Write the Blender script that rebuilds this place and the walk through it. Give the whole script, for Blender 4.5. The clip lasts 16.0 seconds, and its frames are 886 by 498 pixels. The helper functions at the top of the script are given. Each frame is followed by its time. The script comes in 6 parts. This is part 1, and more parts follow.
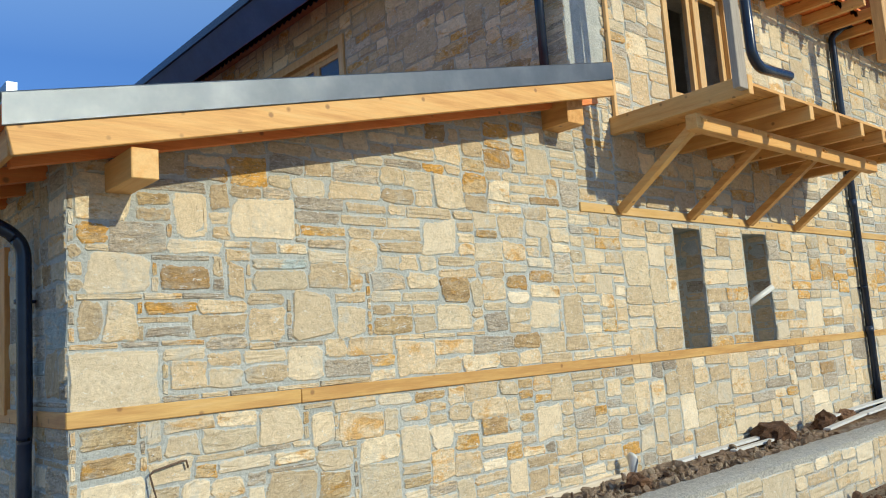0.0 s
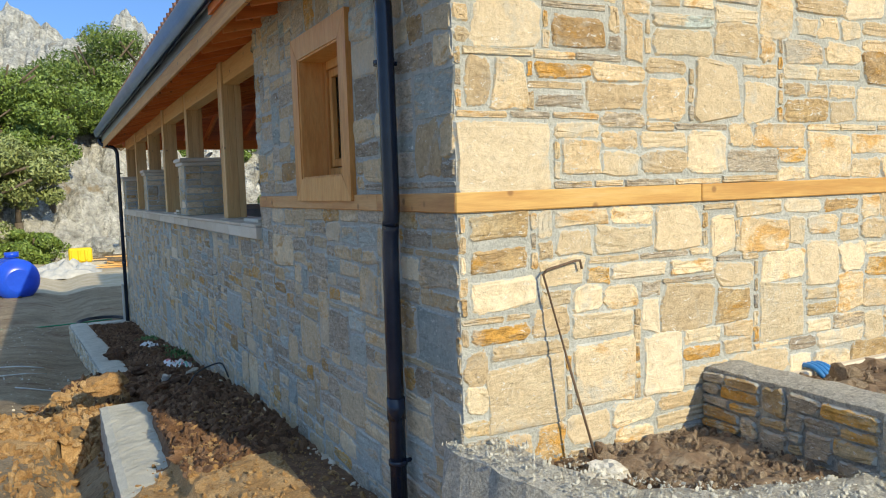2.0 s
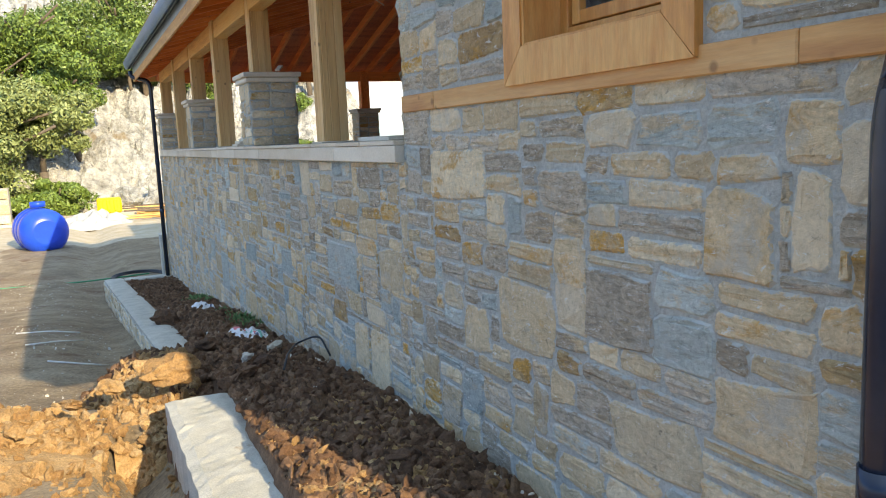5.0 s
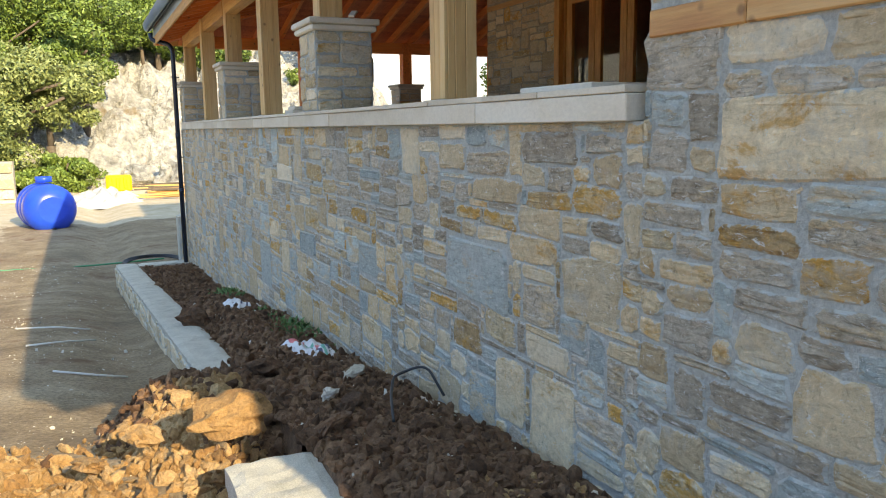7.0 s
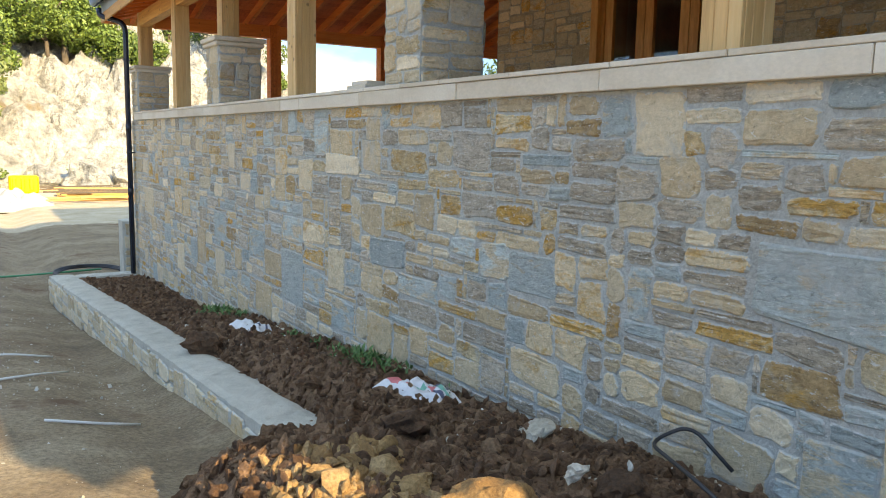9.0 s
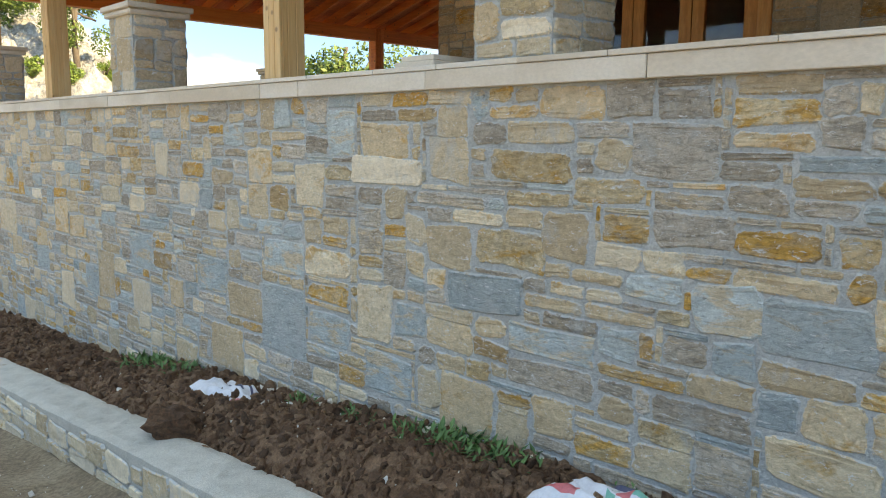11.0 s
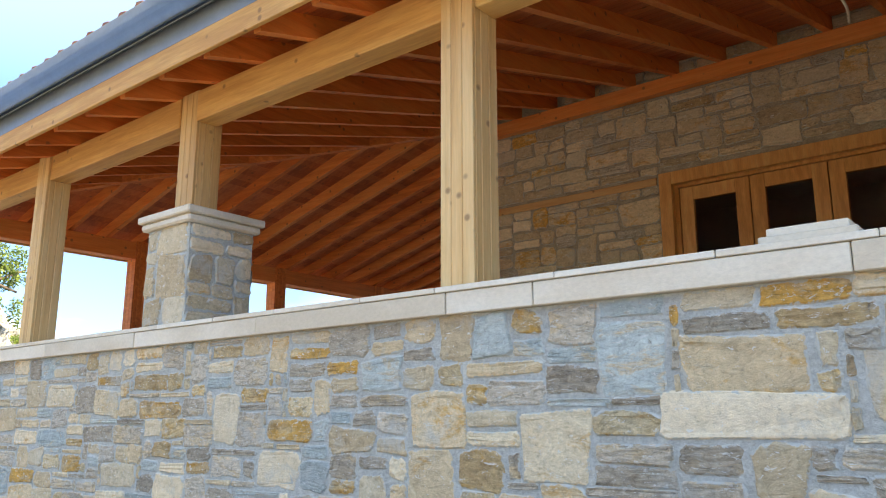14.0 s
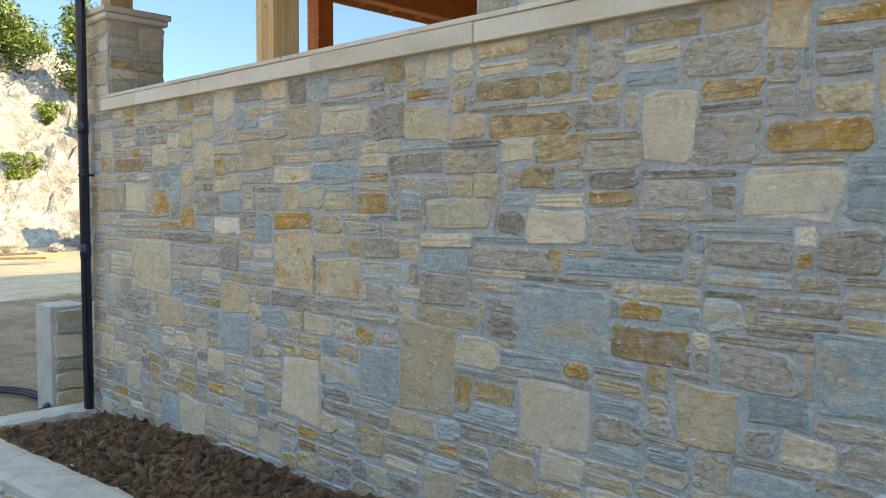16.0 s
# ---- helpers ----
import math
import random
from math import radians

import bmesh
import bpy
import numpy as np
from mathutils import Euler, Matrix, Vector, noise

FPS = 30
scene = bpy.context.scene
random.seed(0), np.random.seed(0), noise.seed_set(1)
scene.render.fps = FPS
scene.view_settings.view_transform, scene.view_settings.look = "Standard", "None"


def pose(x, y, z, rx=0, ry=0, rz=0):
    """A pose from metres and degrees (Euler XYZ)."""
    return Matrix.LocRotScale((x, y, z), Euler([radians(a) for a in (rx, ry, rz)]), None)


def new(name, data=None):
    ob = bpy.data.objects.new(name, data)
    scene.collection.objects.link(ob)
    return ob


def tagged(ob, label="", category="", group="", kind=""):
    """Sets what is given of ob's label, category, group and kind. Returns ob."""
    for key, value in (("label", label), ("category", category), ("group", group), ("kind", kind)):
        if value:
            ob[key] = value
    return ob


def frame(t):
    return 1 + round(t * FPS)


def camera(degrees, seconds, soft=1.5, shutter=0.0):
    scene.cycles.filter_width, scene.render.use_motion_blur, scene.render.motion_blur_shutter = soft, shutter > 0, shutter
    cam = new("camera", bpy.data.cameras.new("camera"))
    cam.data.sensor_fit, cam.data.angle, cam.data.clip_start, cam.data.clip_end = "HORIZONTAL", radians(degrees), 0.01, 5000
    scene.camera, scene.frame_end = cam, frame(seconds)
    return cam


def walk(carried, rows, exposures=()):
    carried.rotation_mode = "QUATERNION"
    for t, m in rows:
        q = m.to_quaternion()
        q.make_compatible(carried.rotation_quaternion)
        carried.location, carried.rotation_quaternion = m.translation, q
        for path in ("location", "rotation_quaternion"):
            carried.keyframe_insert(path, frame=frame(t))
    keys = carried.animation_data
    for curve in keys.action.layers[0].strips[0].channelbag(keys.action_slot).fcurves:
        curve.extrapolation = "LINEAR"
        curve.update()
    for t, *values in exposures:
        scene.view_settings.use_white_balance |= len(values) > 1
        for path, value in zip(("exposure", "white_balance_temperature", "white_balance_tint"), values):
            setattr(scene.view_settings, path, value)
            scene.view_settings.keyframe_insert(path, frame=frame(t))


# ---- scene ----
cam = camera(59.2, 16.0, soft=1.0)
METRES, EYE, TILT, LEAN, TURN = 15.0, 1.6, 0.0, 0.0, -41.7
ROWS = [
    (0.0, 0.0, 0.0, 0.0, 0.49, 7.06, 3.98),
    (0.5, -0.017, 0.0047, -0.0034, 7.52, 2.33, 4.39),
    (1.0, -0.0387, 0.0174, -0.0087, 10.61, -1.76, 3.71),
    (1.5, -0.0578, 0.0379, -0.0095, 12.83, -3.84, 2.45),
    (2.0, -0.0796, 0.0588, -0.0124, 15.08, -4.51, 1.85),
    (2.5, -0.0984, 0.0778, -0.0147, 16.3, -5.4, 1.48),
    (3.0, -0.1183, 0.0981, -0.0168, 15.94, -6.56, 1.22),
    (3.5, -0.1385, 0.1152, -0.0207, 15.57, -7.48, 1.34),
    (4.0, -0.1555, 0.1374, -0.0247, 15.92, -7.86, 1.78),
    (6.5, -0.2549, 0.2361, -0.0347, 17.2, -8.53, 2.16),
    (7.0, -0.2797, 0.2625, -0.0386, 17.08, -8.93, 0.7),
    (7.5, -0.3089, 0.279, -0.0447, 16.79, -8.54, -0.47),
    (8.0, -0.3386, 0.2932, -0.0484, 15.8, -8.26, -1.1),
    (10.5, -0.4945, 0.3892, -0.058, -0.76, -8.29, -0.31),
    (11.0, -0.5156, 0.4179, -0.0539, -2.46, -8.19, -0.5),
    (11.5, -0.5366, 0.4418, -0.0536, -3.63, -4.86, -0.62),
    (12.0, -0.5532, 0.4674, -0.0593, -7.71, 0.37, -1.39),
    (12.5, -0.5707, 0.4893, -0.0586, -13.72, 6.99, -1.27),
    (13.0, -0.586, 0.5062, -0.0585, -16.89, 12.2, -0.37),
    (13.5, -0.5997, 0.5292, -0.0605, -13.42, 15.11, 0.49),
    (14.0, -0.6182, 0.5505, -0.0674, -9.04, 12.25, -0.01),
    (14.5, -0.6389, 0.5763, -0.0741, -5.36, 8.05, 0.18),
    (15.0, -0.6642, 0.605, -0.0781, -3.47, 3.4, 0.11),
    (15.5, -0.6949, 0.6299, -0.0829, -3.44, -0.07, -0.29),
    (16.0, -0.7222, 0.6592, -0.0864, -4.0, -3.58, -0.35),
]
EXPOSURES = [(0.0, 0.99, 6800, -1), (1.0, 1.1, 8100, 4), (2.0, 1.33, 7800, 3), (3.0, 1.66, 8200, 5), (4.0, 1.98, 8500, 7), (7.0, 2.18, 9600, 7), (8.2, 2.32, 9900, 8), (10.3, 2.45, 11200, 8), (11.5, 2.5, 11200, 8), (12.5, 2.48, 10200, 9), (13.0, 2.8, 9300, 10), (13.3, 3.2, 9200, 9), (13.7, 3.3, 9200, 9), (14.0, 2.85, 9400, 10), (14.4, 2.6, 9500, 10), (15.0, 2.32, 9700, 9), (16.0, 2.3, 10300, 7)]
walk(cam, [(t, pose(0, 0, EYE, TILT, LEAN, TURN) @ pose(METRES * x, METRES * y, METRES * z, 90 + pitch, roll, yaw)) for t, x, y, z, yaw, pitch, roll in ROWS], EXPOSURES)

# ---- light ----
world = bpy.data.worlds.new("sky")
scene.world = world
world.use_nodes = True
SUN_DIR = Vector((-0.215, 1.0, -0.465)).normalized()


def build_world():
    nt = world.node_tree
    nt.nodes.clear()
    n = nt.nodes.new
    out, bg = n("ShaderNodeOutputWorld"), n("ShaderNodeBackground")
    sky = n("ShaderNodeTexSky")
    sky.sky_type, sky.sun_disc = "NISHITA", False
    sky.sun_elevation = math.asin(-SUN_DIR.z)
    sky.sun_rotation = math.atan2(-SUN_DIR.x, -SUN_DIR.y)
    sky.altitude, sky.air_density, sky.dust_density, sky.ozone_density = 900, 1.0, 0.1, 2.6
    co, mp, no = n("ShaderNodeTexCoord"), n("ShaderNodeMapping"), n("ShaderNodeTexNoise")
    mp.inputs["Scale"].default_value = (1.0, 1.0, 2.6)
    no.inputs["Scale"].default_value, no.inputs["Detail"].default_value = 3.2, 7
    ramp = n("ShaderNodeValToRGB")
    ramp.color_ramp.elements[0].position, ramp.color_ramp.elements[1].position = 0.53, 0.66
    sep, low = n("ShaderNodeSeparateXYZ"), n("ShaderNodeMapRange")
    low.inputs["From Min"].default_value, low.inputs["From Max"].default_value = 0.07, 0.17
    low.inputs["To Min"].default_value, low.inputs["To Max"].default_value = 1.0, 0.0
    mul, mix = n("ShaderNodeMath"), n("ShaderNodeMixRGB")
    mul.operation = "MULTIPLY"
    mix.inputs["Color2"].default_value = (2.4, 2.5, 2.65, 1)
    ln = nt.links.new
    ln(co.outputs["Generated"], mp.inputs["Vector"])
    ln(mp.outputs["Vector"], no.inputs["Vector"])
    ln(no.outputs["Fac"], ramp.inputs["Fac"])
    ln(co.outputs["Generated"], sep.inputs[0])
    ln(sep.outputs["Z"], low.inputs["Value"])
    ln(ramp.outputs["Color"], mul.inputs[0])
    ln(low.outputs["Result"], mul.inputs[1])
    ln(mul.outputs[0], mix.inputs["Fac"])
    tint, deep = n("ShaderNodeValToRGB"), n("ShaderNodeMixRGB")
    tint.color_ramp.elements[0].color, tint.color_ramp.elements[1].color = (0.14, 0.205, 0.34, 1), (2.4, 2.1, 1.76, 1)
    tint.color_ramp.elements.new(0.35).color = (0.235, 0.335, 0.53, 1)
    deep.blend_type = "MULTIPLY"
    deep.inputs["Fac"].default_value = 1.0
    ln(sep.outputs["Z"], tint.inputs["Fac"])
    ln(sky.outputs["Color"], deep.inputs["Color1"])
    ln(tint.outputs["Color"], deep.inputs["Color2"])
    ln(deep.outputs["Color"], mix.inputs["Color1"])
    ln(mix.outputs["Color"], bg.inputs["Color"])
    bg.inputs["Strength"].default_value = 0.15
    ln(bg.outputs[0], out.inputs[0])


build_world()
sun = new("sun", bpy.data.lights.new("sun", "SUN"))
sun.data.energy, sun.data.angle, sun.data.color = 1.8, radians(0.53), (1.0, 0.93, 0.78)
sun.rotation_euler = SUN_DIR.to_track_quat("-Z", "Y").to_euler()


# ---- materials ----
def material(name, colours, scale=4.0, rough=0.8, bump=0.3, bump_scale=60.0, grain=0.25, metal=0.0, stretch=(1, 1, 1), per_piece=0.0, stain=None, distance=0.01, knots=False):
    """A procedural surface: a ramp of colours over coarse noise, fine grain over it, relief, and a shift of brightness per piece."""
    m = bpy.data.materials.new(name)
    m.use_nodes = True
    nt = m.node_tree
    n, ln = nt.nodes.new, nt.links.new
    bsdf = nt.nodes["Principled BSDF"]
    co, mp = n("ShaderNodeTexCoord"), n("ShaderNodeMapping")
    mp.inputs["Scale"].default_value = stretch
    info, geo = n("ShaderNodeObjectInfo"), n("ShaderNodeNewGeometry")
    rnd, fr = n("ShaderNodeMath"), n("ShaderNodeMath")
    rnd.operation, fr.operation = "ADD", "FRACT"
    ln(info.outputs["Random"], rnd.inputs[0])
    ln(geo.outputs["Random Per Island"], rnd.inputs[1])
    ln(rnd.outputs[0], fr.inputs[0])
    # each piece samples its own part of the pattern
    off = n("ShaderNodeVectorMath")
    off.operation = "ADD"
    sc = n("ShaderNodeMath")
    sc.operation = "MULTIPLY"
    sc.inputs[1].default_value = 37.0 if per_piece else 0.0
    ln(fr.outputs[0], sc.inputs[0])
    ln(geo.outputs["Position"], off.inputs[0])
    ln(sc.outputs[0], off.inputs[1])
    ln(off.outputs[0], mp.inputs["Vector"])
    a, b = n("ShaderNodeTexNoise"), n("ShaderNodeTexNoise")
    a.inputs["Scale"].default_value, a.inputs["Detail"].default_value, a.inputs["Roughness"].default_value = scale, 5, 0.62
    b.inputs["Scale"].default_value, b.inputs["Detail"].default_value, b.inputs["Roughness"].default_value = bump_scale, 5, 0.7
    ln(mp.outputs[0], a.inputs["Vector"])
    ln(mp.outputs[0], b.inputs["Vector"])
    ramp = n("ShaderNodeValToRGB")
    el = ramp.color_ramp.elements
    while len(el) < len(colours):
        el.new(0.5)
    for i, c in enumerate(colours):
        el[i].position, el[i].color = 0.28 + 0.44 * i / max(1, len(colours) - 1), (*c, 1)
    src = a.outputs["Fac"]
    if per_piece:
        mx = n("ShaderNodeMath")
        mx.operation = "MULTIPLY_ADD"
        mx.inputs[1].default_value = per_piece
        ln(fr.outputs[0], mx.inputs[0])
        sub = n("ShaderNodeMath")
        sub.operation = "SUBTRACT"
        sub.inputs[1].default_value = per_piece / 2
        ln(a.outputs["Fac"], sub.inputs[0])
        ln(sub.outputs[0], mx.inputs[2])
        src = mx.outputs[0]
    ln(src, ramp.inputs["Fac"])
    hsv, val = n("ShaderNodeHueSaturation"), n("ShaderNodeMapRange")
    val.inputs["From Min"].default_value, val.inputs["From Max"].default_value = 0.25, 0.75
    val.inputs["To Min"].default_value, val.inputs["To Max"].default_value = 1 - grain, 1 + grain
    ln(b.outputs["Fac"], val.inputs["Value"])
    ln(val.outputs[0], hsv.inputs["Value"])
    ln(ramp.outputs[0], hsv.inputs["Color"])
    colour = hsv.outputs[0]
    if stain:
        s, sr, sm = n("ShaderNodeTexNoise"), n("ShaderNodeValToRGB"), n("ShaderNodeMixRGB")
        s.inputs["Scale"].default_value, s.inputs["Detail"].default_value, s.inputs["Roughness"].default_value = stain[1], 6, 0.7
        ln(mp.outputs[0], s.inputs["Vector"])
        sr.color_ramp.elements[0].position, sr.color_ramp.elements[1].position = stain[2], stain[2] + 0.09
        ln(s.outputs["Fac"], sr.inputs["Fac"])
        sm.inputs["Color2"].default_value = (*stain[0], 1)
        ln(sr.outputs[0], sm.inputs["Fac"])
        ln(colour, sm.inputs["Color1"])
        colour = sm.outputs[0]
    if knots:
        kv, kr, km = n("ShaderNodeTexVoronoi"), n("ShaderNodeValToRGB"), n("ShaderNodeMixRGB")
        kv.inputs["Scale"].default_value = 7.0
        ln(off.outputs[0], kv.inputs["Vector"])
        kr.color_ramp.elements[0].position, kr.color_ramp.elements[0].color = 0.07, (0.65, 0.65, 0.65, 1)
        kr.color_ramp.elements[1].position, kr.color_ramp.elements[1].color = 0.15, (0, 0, 0, 1)
        ln(kv.outputs["Distance"], kr.inputs["Fac"])
        km.inputs["Color2"].default_value = (0.16, 0.065, 0.025, 1)
        ln(kr.outputs[0], km.inputs["Fac"])
        ln(colour, km.inputs["Color1"])
        colour = km.outputs[0]
    ln(colour, bsdf.inputs["Base Color"])
    bp = n("ShaderNodeBump")
    bp.inputs["Strength"].default_value, bp.inputs["Distance"].default_value = bump, distance
    ln(b.outputs["Fac"], bp.inputs["Height"])
    ln(bp.outputs[0], bsdf.inputs["Normal"])
    bsdf.inputs["Roughness"].default_value, bsdf.inputs["Metallic"].default_value = rough, metal
    return m


def stone_material(name, colours, patch, patch_at, layers=4.0, bed=0.5):
    """Split stone: mottled colour, bedding seams, rust or lime patches, and mortar drawn over the rim (attribute rim: 0 at the joint, 1 on the face)."""
    m = bpy.data.materials.new(name)
    m.use_nodes = True
    nt = m.node_tree
    n, ln = nt.nodes.new, nt.links.new
    bsdf = nt.nodes["Principled BSDF"]

    def math_node(op, a, b=None, c=None):
        k = n("ShaderNodeMath")
        k.operation = op
        for i, v in enumerate((a, b, c)):
            if v is None:
                continue
            if isinstance(v, (int, float)):
                k.inputs[i].default_value = v
            else:
                ln(v, k.inputs[i])
        return k.outputs[0]

    def noise_node(vec, scale, detail, rough, distortion=0.0):
        k = n("ShaderNodeTexNoise")
        for key, v in (("Scale", scale), ("Detail", detail), ("Roughness", rough), ("Distortion", distortion)):
            k.inputs[key].default_value = v
        ln(vec, k.inputs["Vector"])
        return k.outputs["Fac"]

    def ramp_node(fac, stops):
        k = n("ShaderNodeValToRGB")
        el = k.color_ramp.elements
        while len(el) < len(stops):
            el.new(0.5)
        for i, (p, c) in enumerate(stops):
            el[i].position, el[i].color = p, (*c, 1)
        ln(fac, k.inputs["Fac"])
        return k.outputs["Color"]

    def mix_node(kind, fac, a, b):
        k = n("ShaderNodeMixRGB")
        k.blend_type = kind
        for i, v in enumerate((fac, a, b)):
            if isinstance(v, (int, float)):
                k.inputs[i].default_value = v
            elif isinstance(v, tuple):
                k.inputs[i].default_value = (*v, 1)
            else:
                ln(v, k.inputs[i])
        return k.outputs[0]

    info, geo = n("ShaderNodeObjectInfo"), n("ShaderNodeNewGeometry")
    piece = math_node("FRACT", math_node("ADD", info.outputs["Random"], geo.outputs["Random Per Island"]))
    piece2 = math_node("FRACT", math_node("MULTIPLY", piece, 17.31))
    off = n("ShaderNodeVectorMath")
    off.operation = "ADD"
    ln(geo.outputs["Position"], off.inputs[0])
    ln(math_node("MULTIPLY", piece, 41.0), off.inputs[1])
    flat = n("ShaderNodeMapping")
    flat.inputs["Scale"].default_value = (1, 1, layers)
    ln(off.outputs[0], flat.inputs["Vector"])
    mottle = noise_node(off.outputs[0], 8.5, 8, 0.7, 0.6)
    bedding = noise_node(flat.outputs[0], 11.0, 8, 0.74, 1.0)
    fine = noise_node(off.outputs[0], 48, 6, 0.78)
    tone = math_node("ADD", math_node("MULTIPLY_ADD", piece, 0.44, -0.22), math_node("MULTIPLY_ADD", mottle, 0.8, 0.1))
    k = len(colours) - 1
    colour = ramp_node(tone, [(0.27 + 0.46 * i / k, c) for i, c in enumerate(colours)])
    # rust or lime that keeps to parts of some stones
    patchy = math_node("MULTIPLY_ADD", piece2, 0.16, noise_node(flat.outputs[0], 4.2, 7, 0.72, 0.5))
    colour = mix_node("MIX", ramp_node(patchy, [(patch_at, (0, 0, 0)), (patch_at + 0.09, (0.88, 0.88, 0.88))]), colour, patch)
    # beds: dark open seams and pale worn edges between them
    lo, hi = 1 - 0.62 * bed, 1 + 0.3 * bed
    seams = ramp_node(bedding, [(0.34, (lo, lo * 0.98, lo * 0.95)), (0.44, (0.5 + lo / 2,) * 3), (0.5, (1, 1, 1)), (0.64, (hi, hi, hi))])
    colour = mix_node("MULTIPLY", 1.0, colour, seams)
    grit = ramp_node(fine, [(0.32, (0.45, 0.44, 0.42)), (0.42, (0.9, 0.9, 0.9)), (0.56, (1.05, 1.05, 1.05)), (0.7, (1.42, 1.42, 1.42))])
    colour = mix_node("MULTIPLY", 0.4 + 0.7 * bed, colour, grit)
    level = math_node("MULTIPLY_ADD", piece2, 0.36, 0.84)
    grey = n("ShaderNodeCombineXYZ")
    for socket in grey.inputs:
        ln(level, socket)
    colour = mix_node("MULTIPLY", 1.0, colour, grey.outputs[0])
    fleck = noise_node(flat.outputs[0], 19, 6, 0.8, 0.6)
    colour = mix_node("MIX", ramp_node(fleck, [(0.62 - 0.06 * bed, (0, 0, 0)), (0.65 - 0.06 * bed, (0.9, 0.9, 0.9))]), colour, (0.7, 0.69, 0.65))
    pits = noise_node(off.outputs[0], 24, 5, 0.7, 0.4)
    colour = mix_node("MIX", ramp_node(pits, [(0.3, (0.3 + 0.6 * bed,) * 3), (0.36, (0, 0, 0))]), colour, (0.13, 0.105, 0.08))
    # mortar drawn unevenly over the rim of the stone
    rim = n("ShaderNodeAttribute")
    rim.attribute_name = "rim"
    ragged = math_node("MULTIPLY_ADD", noise_node(geo.outputs["Position"], 22, 5, 0.65, 0.3), 2.3, -1.1)
    bare = math_node("ADD", rim.outputs["Fac"], ragged)
    cover = ramp_node(bare, [(0.12, (0.92, 0.92, 0.92)), (0.3, (0, 0, 0))])
    wash = ramp_node(noise_node(geo.outputs["Position"], 3.6, 7, 0.7, 0.4), [(0.55, (0, 0, 0)), (0.66, (0.55, 0.55, 0.55))])
    cement = ramp_node(noise_node(geo.outputs["Position"], 9, 6, 0.7), [(0.3, (0.4, 0.405, 0.375)), (0.5, (0.465, 0.47, 0.435)), (0.7, (0.55, 0.55, 0.51))])
    colour = mix_node("MIX", wash, colour, cement)
    colour = mix_node("MIX", cover, colour, cement)
    ln(colour, bsdf.inputs["Base Color"])
    height = math_node("ADD", math_node("MULTIPLY", bedding, 0.35 + 1.3 * bed), math_node("MULTIPLY_ADD", mottle, 0.6, math_node("MULTIPLY", fine, 0.25)))
    height = math_node("MULTIPLY_ADD", math_node("SUBTRACT", 0.5 + 0.65 * bed, height), math_node("MULTIPLY", cover, 0.75), height)
    bp = n("ShaderNodeBump")
    bp.inputs["Strength"].default_value, bp.inputs["Distance"].default_value = 0.9, 0.022
    ln(height, bp.inputs["Height"])
    ln(bp.outputs[0], bsdf.inputs["Normal"])
    bsdf.inputs["Roughness"].default_value = 0.9
    return m


RUST = (0.53, 0.3, 0.1)
st_tan = stone_material("stone_tan", [(0.53, 0.395, 0.24), (0.62, 0.48, 0.305), (0.68, 0.56, 0.385)], RUST, 0.67, 2.0, 0.34)
st_cream = stone_material("stone_cream", [(0.59, 0.465, 0.305), (0.665, 0.54, 0.37), (0.72, 0.605, 0.44)], (0.56, 0.39, 0.2), 0.74, 1.6, 0.18)
st_ochre = stone_material("stone_ochre", [(0.45, 0.29, 0.14), (0.57, 0.4, 0.205), (0.66, 0.53, 0.335)], (0.55, 0.285, 0.055), 0.575, 2.4, 0.55)
st_grey = stone_material("stone_grey", [(0.4, 0.325, 0.24), (0.485, 0.405, 0.305), (0.575, 0.495, 0.39)], (0.56, 0.42, 0.255), 0.62, 3.4, 0.62)
st_blue = stone_material("stone_blue", [(0.335, 0.385, 0.37), (0.415, 0.465, 0.44), (0.49, 0.53, 0.49)], (0.55, 0.425, 0.27), 0.61, 3.0, 0.4)
STONES = [st_tan, st_cream, st_ochre, st_grey, st_blue]
mortar = material("mortar", [(0.4, 0.405, 0.375), (0.465, 0.47, 0.435), (0.55, 0.55, 0.51)], 9, 0.95, 0.9, 60, 0.25, distance=0.02, stain=((0.56, 0.55, 0.53), 7, 0.68))
# mortar browned by colour, for warm bounced light on the terrace and the dim store
shade_mortar = material("shade_mortar", [(0.33, 0.27, 0.19), (0.41, 0.345, 0.25), (0.48, 0.42, 0.32)], 6, 0.95, 0.9, 60, 0.3, distance=0.02)
concrete = material("concrete", [(0.4, 0.38, 0.32), (0.52, 0.49, 0.42), (0.6, 0.57, 0.49)], 5, 0.95, 0.6, 130, 0.35, stain=((0.3, 0.22, 0.14), 2.5, 0.62), distance=0.012)
gravel_concrete = material("gravel_concrete", [(0.42, 0.395, 0.345), (0.54, 0.51, 0.45), (0.65, 0.61, 0.54)], 24, 0.95, 1.0, 70, 0.5, distance=0.03)
cap_stone_mat = material("limestone_cap", [(0.56, 0.46, 0.34), (0.66, 0.57, 0.45), (0.72, 0.65, 0.54)], 2.2, 0.75, 0.2, 70, 0.1, stretch=(1, 0.6, 1), per_piece=0.35, stain=((0.47, 0.36, 0.22), 3.0, 0.68))
WOODARG = dict(rough=0.62, bump=0.12, grain=0.1, per_piece=0.35, knots=True)
wood_y = material("pine_along_y", [(0.55, 0.26, 0.075), (0.68, 0.36, 0.115), (0.72, 0.43, 0.16)], 3, bump_scale=14, stretch=(7, 0.5, 7), stain=((0.25, 0.1, 0.04), 3.4, 0.7), **WOODARG)
wood_x = material("pine_along_x", [(0.55, 0.26, 0.075), (0.68, 0.36, 0.115), (0.72, 0.43, 0.16)], 3, bump_scale=14, stretch=(0.5, 7, 7), stain=((0.25, 0.1, 0.04), 3.4, 0.7), **WOODARG)
